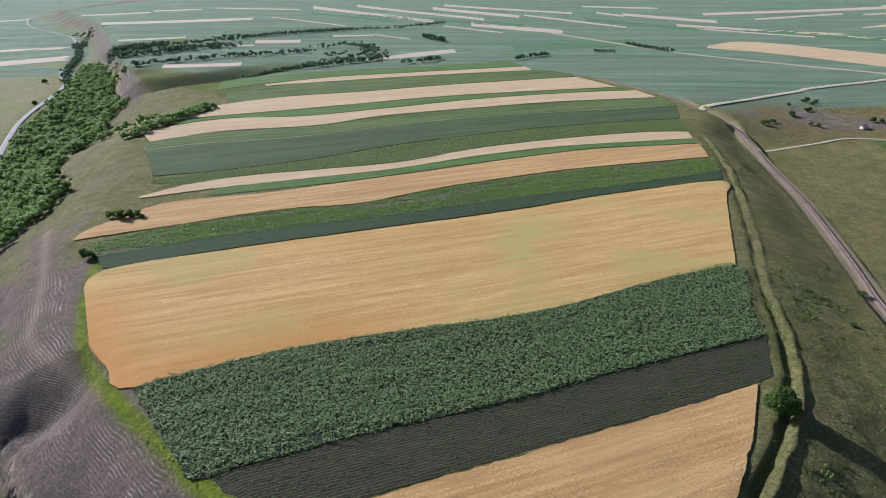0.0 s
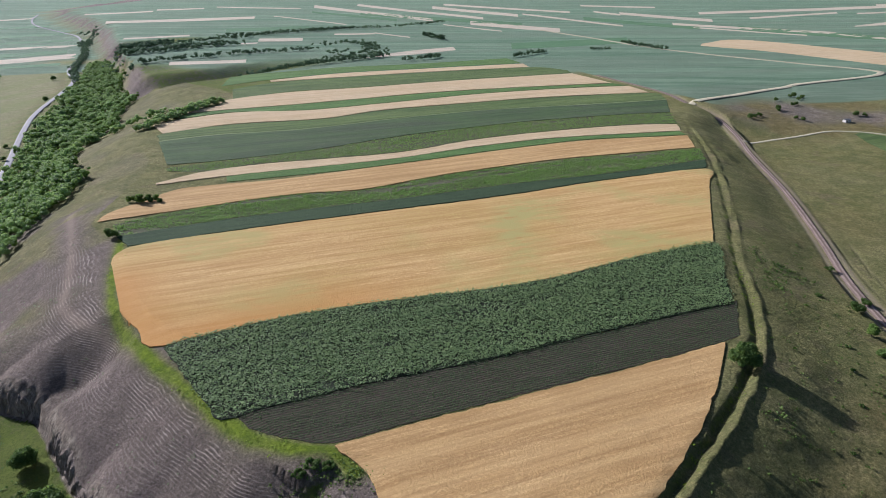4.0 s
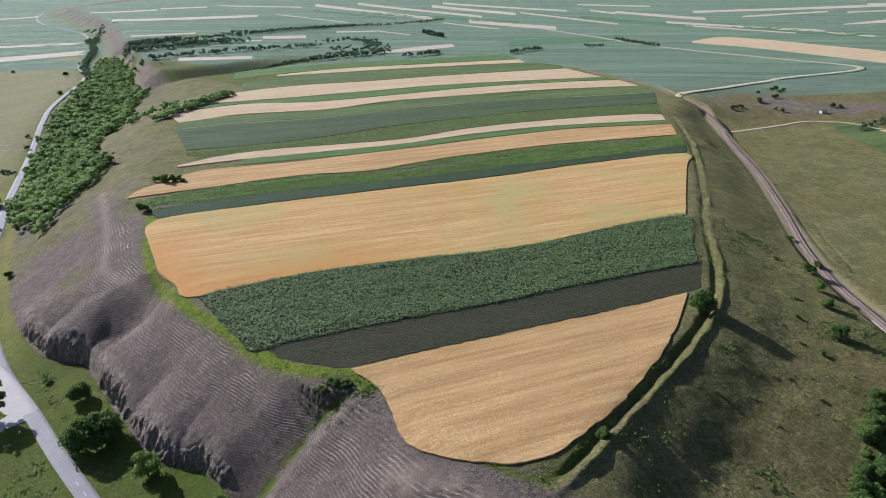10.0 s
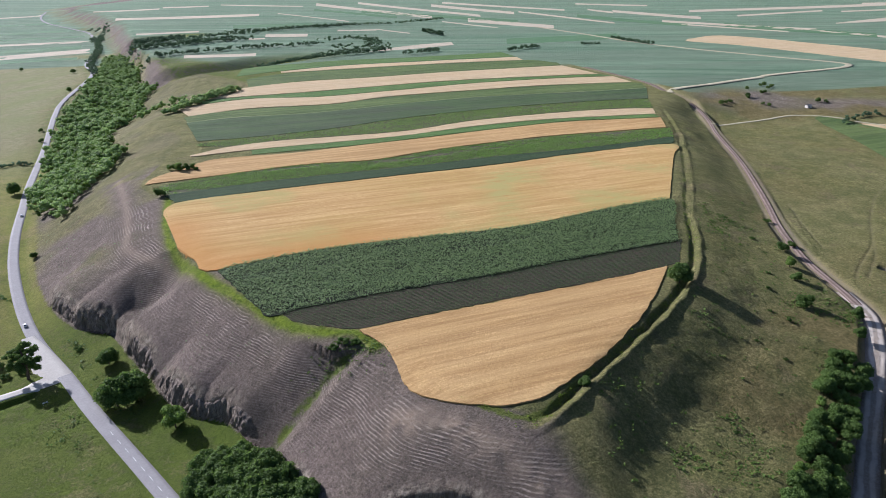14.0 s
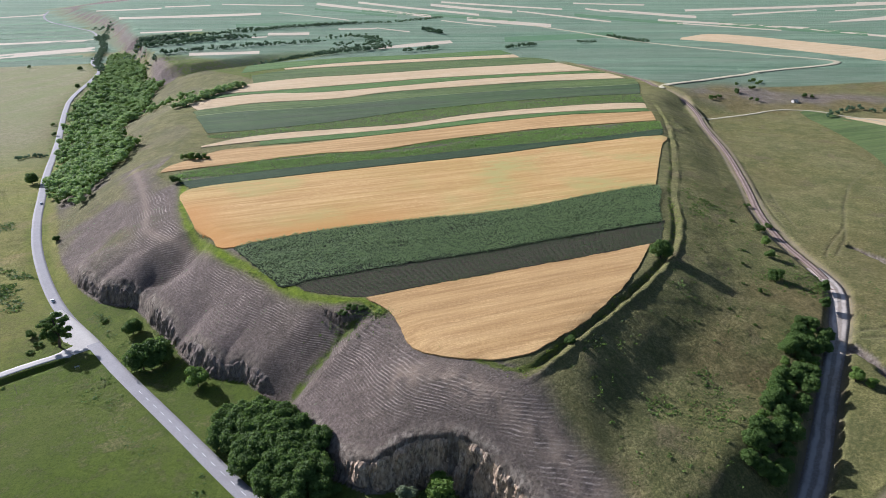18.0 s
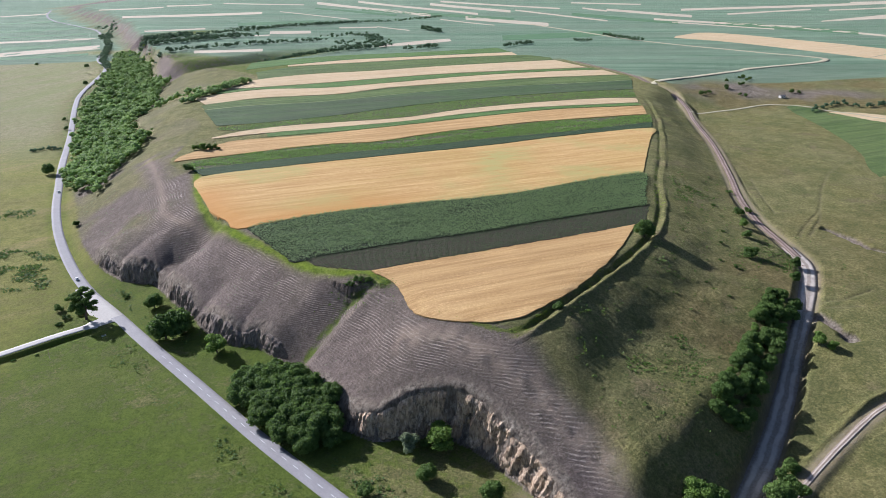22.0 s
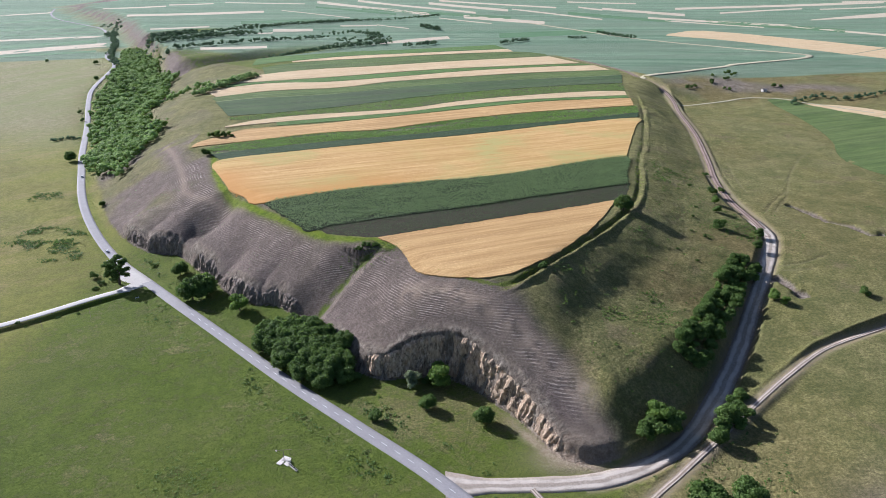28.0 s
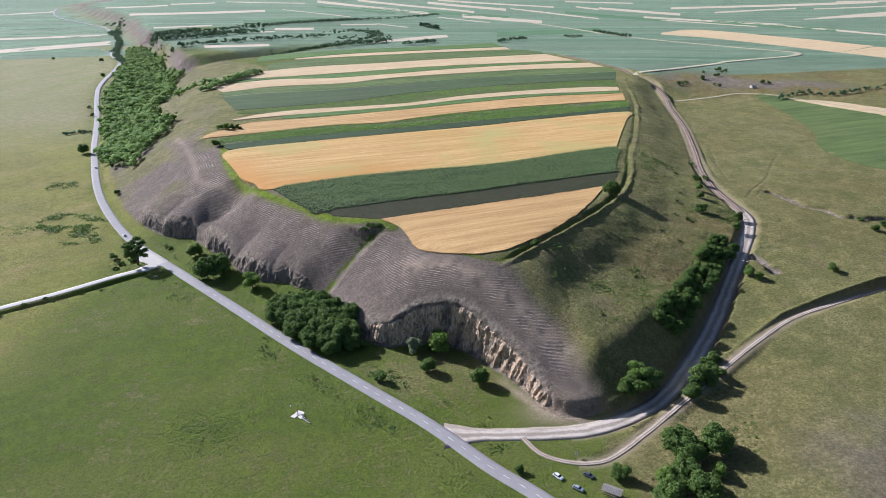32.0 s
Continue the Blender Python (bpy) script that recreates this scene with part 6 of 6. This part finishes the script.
def hut(x, y, turn):
    thing = tagged(new("hut"), "small whitewashed field hut with a low pitched roof", "hut")
    body = part("wall", box(6.5, 4.0, 2.6, 0, 0, 1.2), LIME, thing)
    part("door", box(0.9, 0.06, 1.95, -1.2, -2.02, 0.98), WOOD, body)
    window = part("window", box(0.9, 0.06, 0.8, 1.4, -2.02, 1.5), GLASS, body)
    part("frame", box(1.1, 0.04, 0.1, 1.4, -2.03, 1.06), WOOD, window)
    for s in (-1, 1):
        part("roof", box(7.0, 2.6, 0.12, 0, s * 1.1, 2.95, 0, -s * 24), SHEET, thing)
    return stand(thing, x, y, turn)


car("white hatchback parked on the grass", CAR_WHITE, 36, -36.5, -48)
car("silver-blue estate car parked on the grass", CAR_SILVER, 42.3, -43, -36)
car("dark saloon parked near the shelter", CAR_DARK, 47.6, -36.2, -42)
car("white car on the valley road", CAR_WHITE, -239.5, 217.5, 130, "cars on the road")
car("white car on the valley road", CAR_WHITE, -341, 388, 117, "cars on the road")
shelter(54, -46, -30)
sweep_well(-69, 2.5, -36)
sign_board(45, -24.5, 35, "small grey information board beside the track")
sign_board(-188, 145, 40, "roadside direction sign at the junction", 2.2, 0.7)
# Posts are added in place of thin young saplings.
for x, y, tall in ((-206, 125, 5.5), (-226, 112, 5.0), (-247, 104, 4.6)):
    post(x, y, tall, "wooden post standing in for a sapling on the meadow")
hut(397, 650, 20)


# ---- rock faces of the bluffs ----
def rock_material(name, dark, light, stained):
    m = Nodes(name, 0.95, 0.1)
    streak = m.noise(1.1, 5, 0.75, m.turned(40, 1, 1, 3.0), 0.38, 0.62)
    stain = m.noise(6, 5, 0.7, None, 0.36, 0.62)
    c = m.mix(streak, dark, light)
    c = m.mix(m.math("MULTIPLY", stain, 0.6), c, stained)
    c = m.mix(m.math("MULTIPLY", m.noise(2.5, 5, 0.7, None, 0.52, 0.66), 0.7), c, (0.085, 0.070, 0.055))
    m.colour(c)
    m.bump(m.noise(0.8, 4, 0.7), 0.25, 0.9)
    return m.mat


ROCK = rock_material("weathered_rock", (0.17, 0.125, 0.092), (0.60, 0.475, 0.345), (0.45, 0.32, 0.205))
CLAY = rock_material("grey_brown_clay", (0.11, 0.088, 0.072), (0.30, 0.245, 0.20), (0.20, 0.165, 0.14))
STEP, LAYERS = 0.55, 36


def rock_face(label, middle, reach, proud, material):
    """A jagged skin of rock over the steep foot of the hill, along the foot within reach of a place."""
    p = rounded(FOOT, 3)[:, :2]
    s = np.r_[0, np.cumsum(np.hypot(*np.diff(p, axis=0).T))]
    run = np.arange(0, s[-1], STEP)
    p = np.stack([np.interp(run, s, p[:, k]) for k in range(2)], 1)
    k = np.exp(-0.5 * (np.arange(-24, 25) / 8) ** 2)
    soft = np.stack([np.convolve(np.pad(p[:, a], 24, mode="edge"), k / k.sum(), "valid") for a in range(2)], 1)
    d = np.gradient(soft, axis=0)
    n = np.stack([d[:, 1], -d[:, 0]], 1) / np.hypot(d[:, 0], d[:, 1])[:, None]
    if not inside(*(soft[60:61] + 3 * n[60:61]).T, FOOT_AREA)[0]:
        n = -n
    keep = (np.hypot(p[:, 0] - middle[0], p[:, 1] - middle[1]) < reach) & (p[:, 0] < 52)
    p, n, run = soft[keep], n[keep], run[keep]
    deep = np.arange(-4, 17, 0.35)
    gx, gy = p[:, None, 0] + n[:, None, 0] * deep, p[:, None, 1] + n[:, None, 1] * deep
    gz = land(gx, gy)
    low, high = gz[:, 6:8].mean(1), gz[:, -1]
    rise = np.gradient(gz, 0.35, axis=1)
    steep = np.cumsum((np.clip(rise - 1.0, 0, 3) + 1e-3) * ((deep > -3) & (deep < 9)) + 1e-7, 1)
    amount = 0.35 * (rise * (rise > 1.2) * (deep < 9)).sum(1)
    steep /= steep[:, -1:]
    v = np.linspace(0.01, 0.99, LAYERS)
    where = np.array([np.interp(v, a, deep) for a in steep])
    k = np.exp(-0.5 * (np.arange(-9, 10) / 3) ** 2)
    where = np.stack([np.convolve(np.pad(where[:, j], 9, mode="edge"), k / k.sum(), "valid") for j in range(LAYERS)], 1)
    x, y = p[:, None, 0] + n[:, None, 0] * where, p[:, None, 1] + n[:, None, 1] * where
    z = land(x, y)
    h = z - z[:, :1]
    r = run[:, None] + 0 * h
    lean = r + 0.25 * h
    lean = lean + 1.2 * lumps(r, h, 6, 2)
    flute = 1 - 2.4 * np.abs(lumps(lean, 0.16 * h, 5.5, 2))
    flute = flute + 0.6 * (1 - 2.4 * np.abs(lumps(lean + 40, 0.22 * h, 2.2, 2)))
    ledge = 0.30 * lumps(0.35 * r, h, 2.0, 2) + 0.30 * lumps(r, h + 60, 1.1, 3)
    tall = smooth(amount, 2.0, 5.0)
    size = blurred(tall[:, None].repeat(3, 1), 4)[:, :1] if len(tall) > 30 else tall[:, None]
    ends = smooth(np.minimum(run - run[0], run[-1] - run), 0, 8)[:, None]
    env = smooth(v, 0, 0.12) * smooth(-v, -1.0, -0.86)
    out = -0.5 + env[None] * (0.55 + proud * (0.75 * flute + ledge)) * size * ends - 1.2 * (1 - size * ends)
    x, y = x - n[:, None, 0] * out, y - n[:, None, 1] * out
    z = z + env[None] * 0.35 * lumps(r + 9, h, 1.6, 2) - 0.7 * (1 - size * ends)
    m = LAYERS
    c = (np.arange(len(p) - 1)[:, None] * m + np.arange(m - 1)).ravel()
    faces = np.stack([c, c + 1, c + m + 1, c + m], 1)
    faces = faces[np.repeat(np.diff(run) < 2 * STEP, m - 1)]
    ob = new("rock_face", quads("rock_face", np.stack([x, y, z], -1).reshape(-1, 3), faces, material, soft=False))
    return tagged(ob, label, "rock face", kind="structure")


rock_face("jagged bare rock of an old quarry cut", (6, 40), 64, 1.25, ROCK)
rock_face("fluted bare earth bluff above the road", (-122, 142), 62, 0.9, CLAY)
rock_face("low fluted earth bluff beside the junction", (-212, 214), 32, 0.8, CLAY)
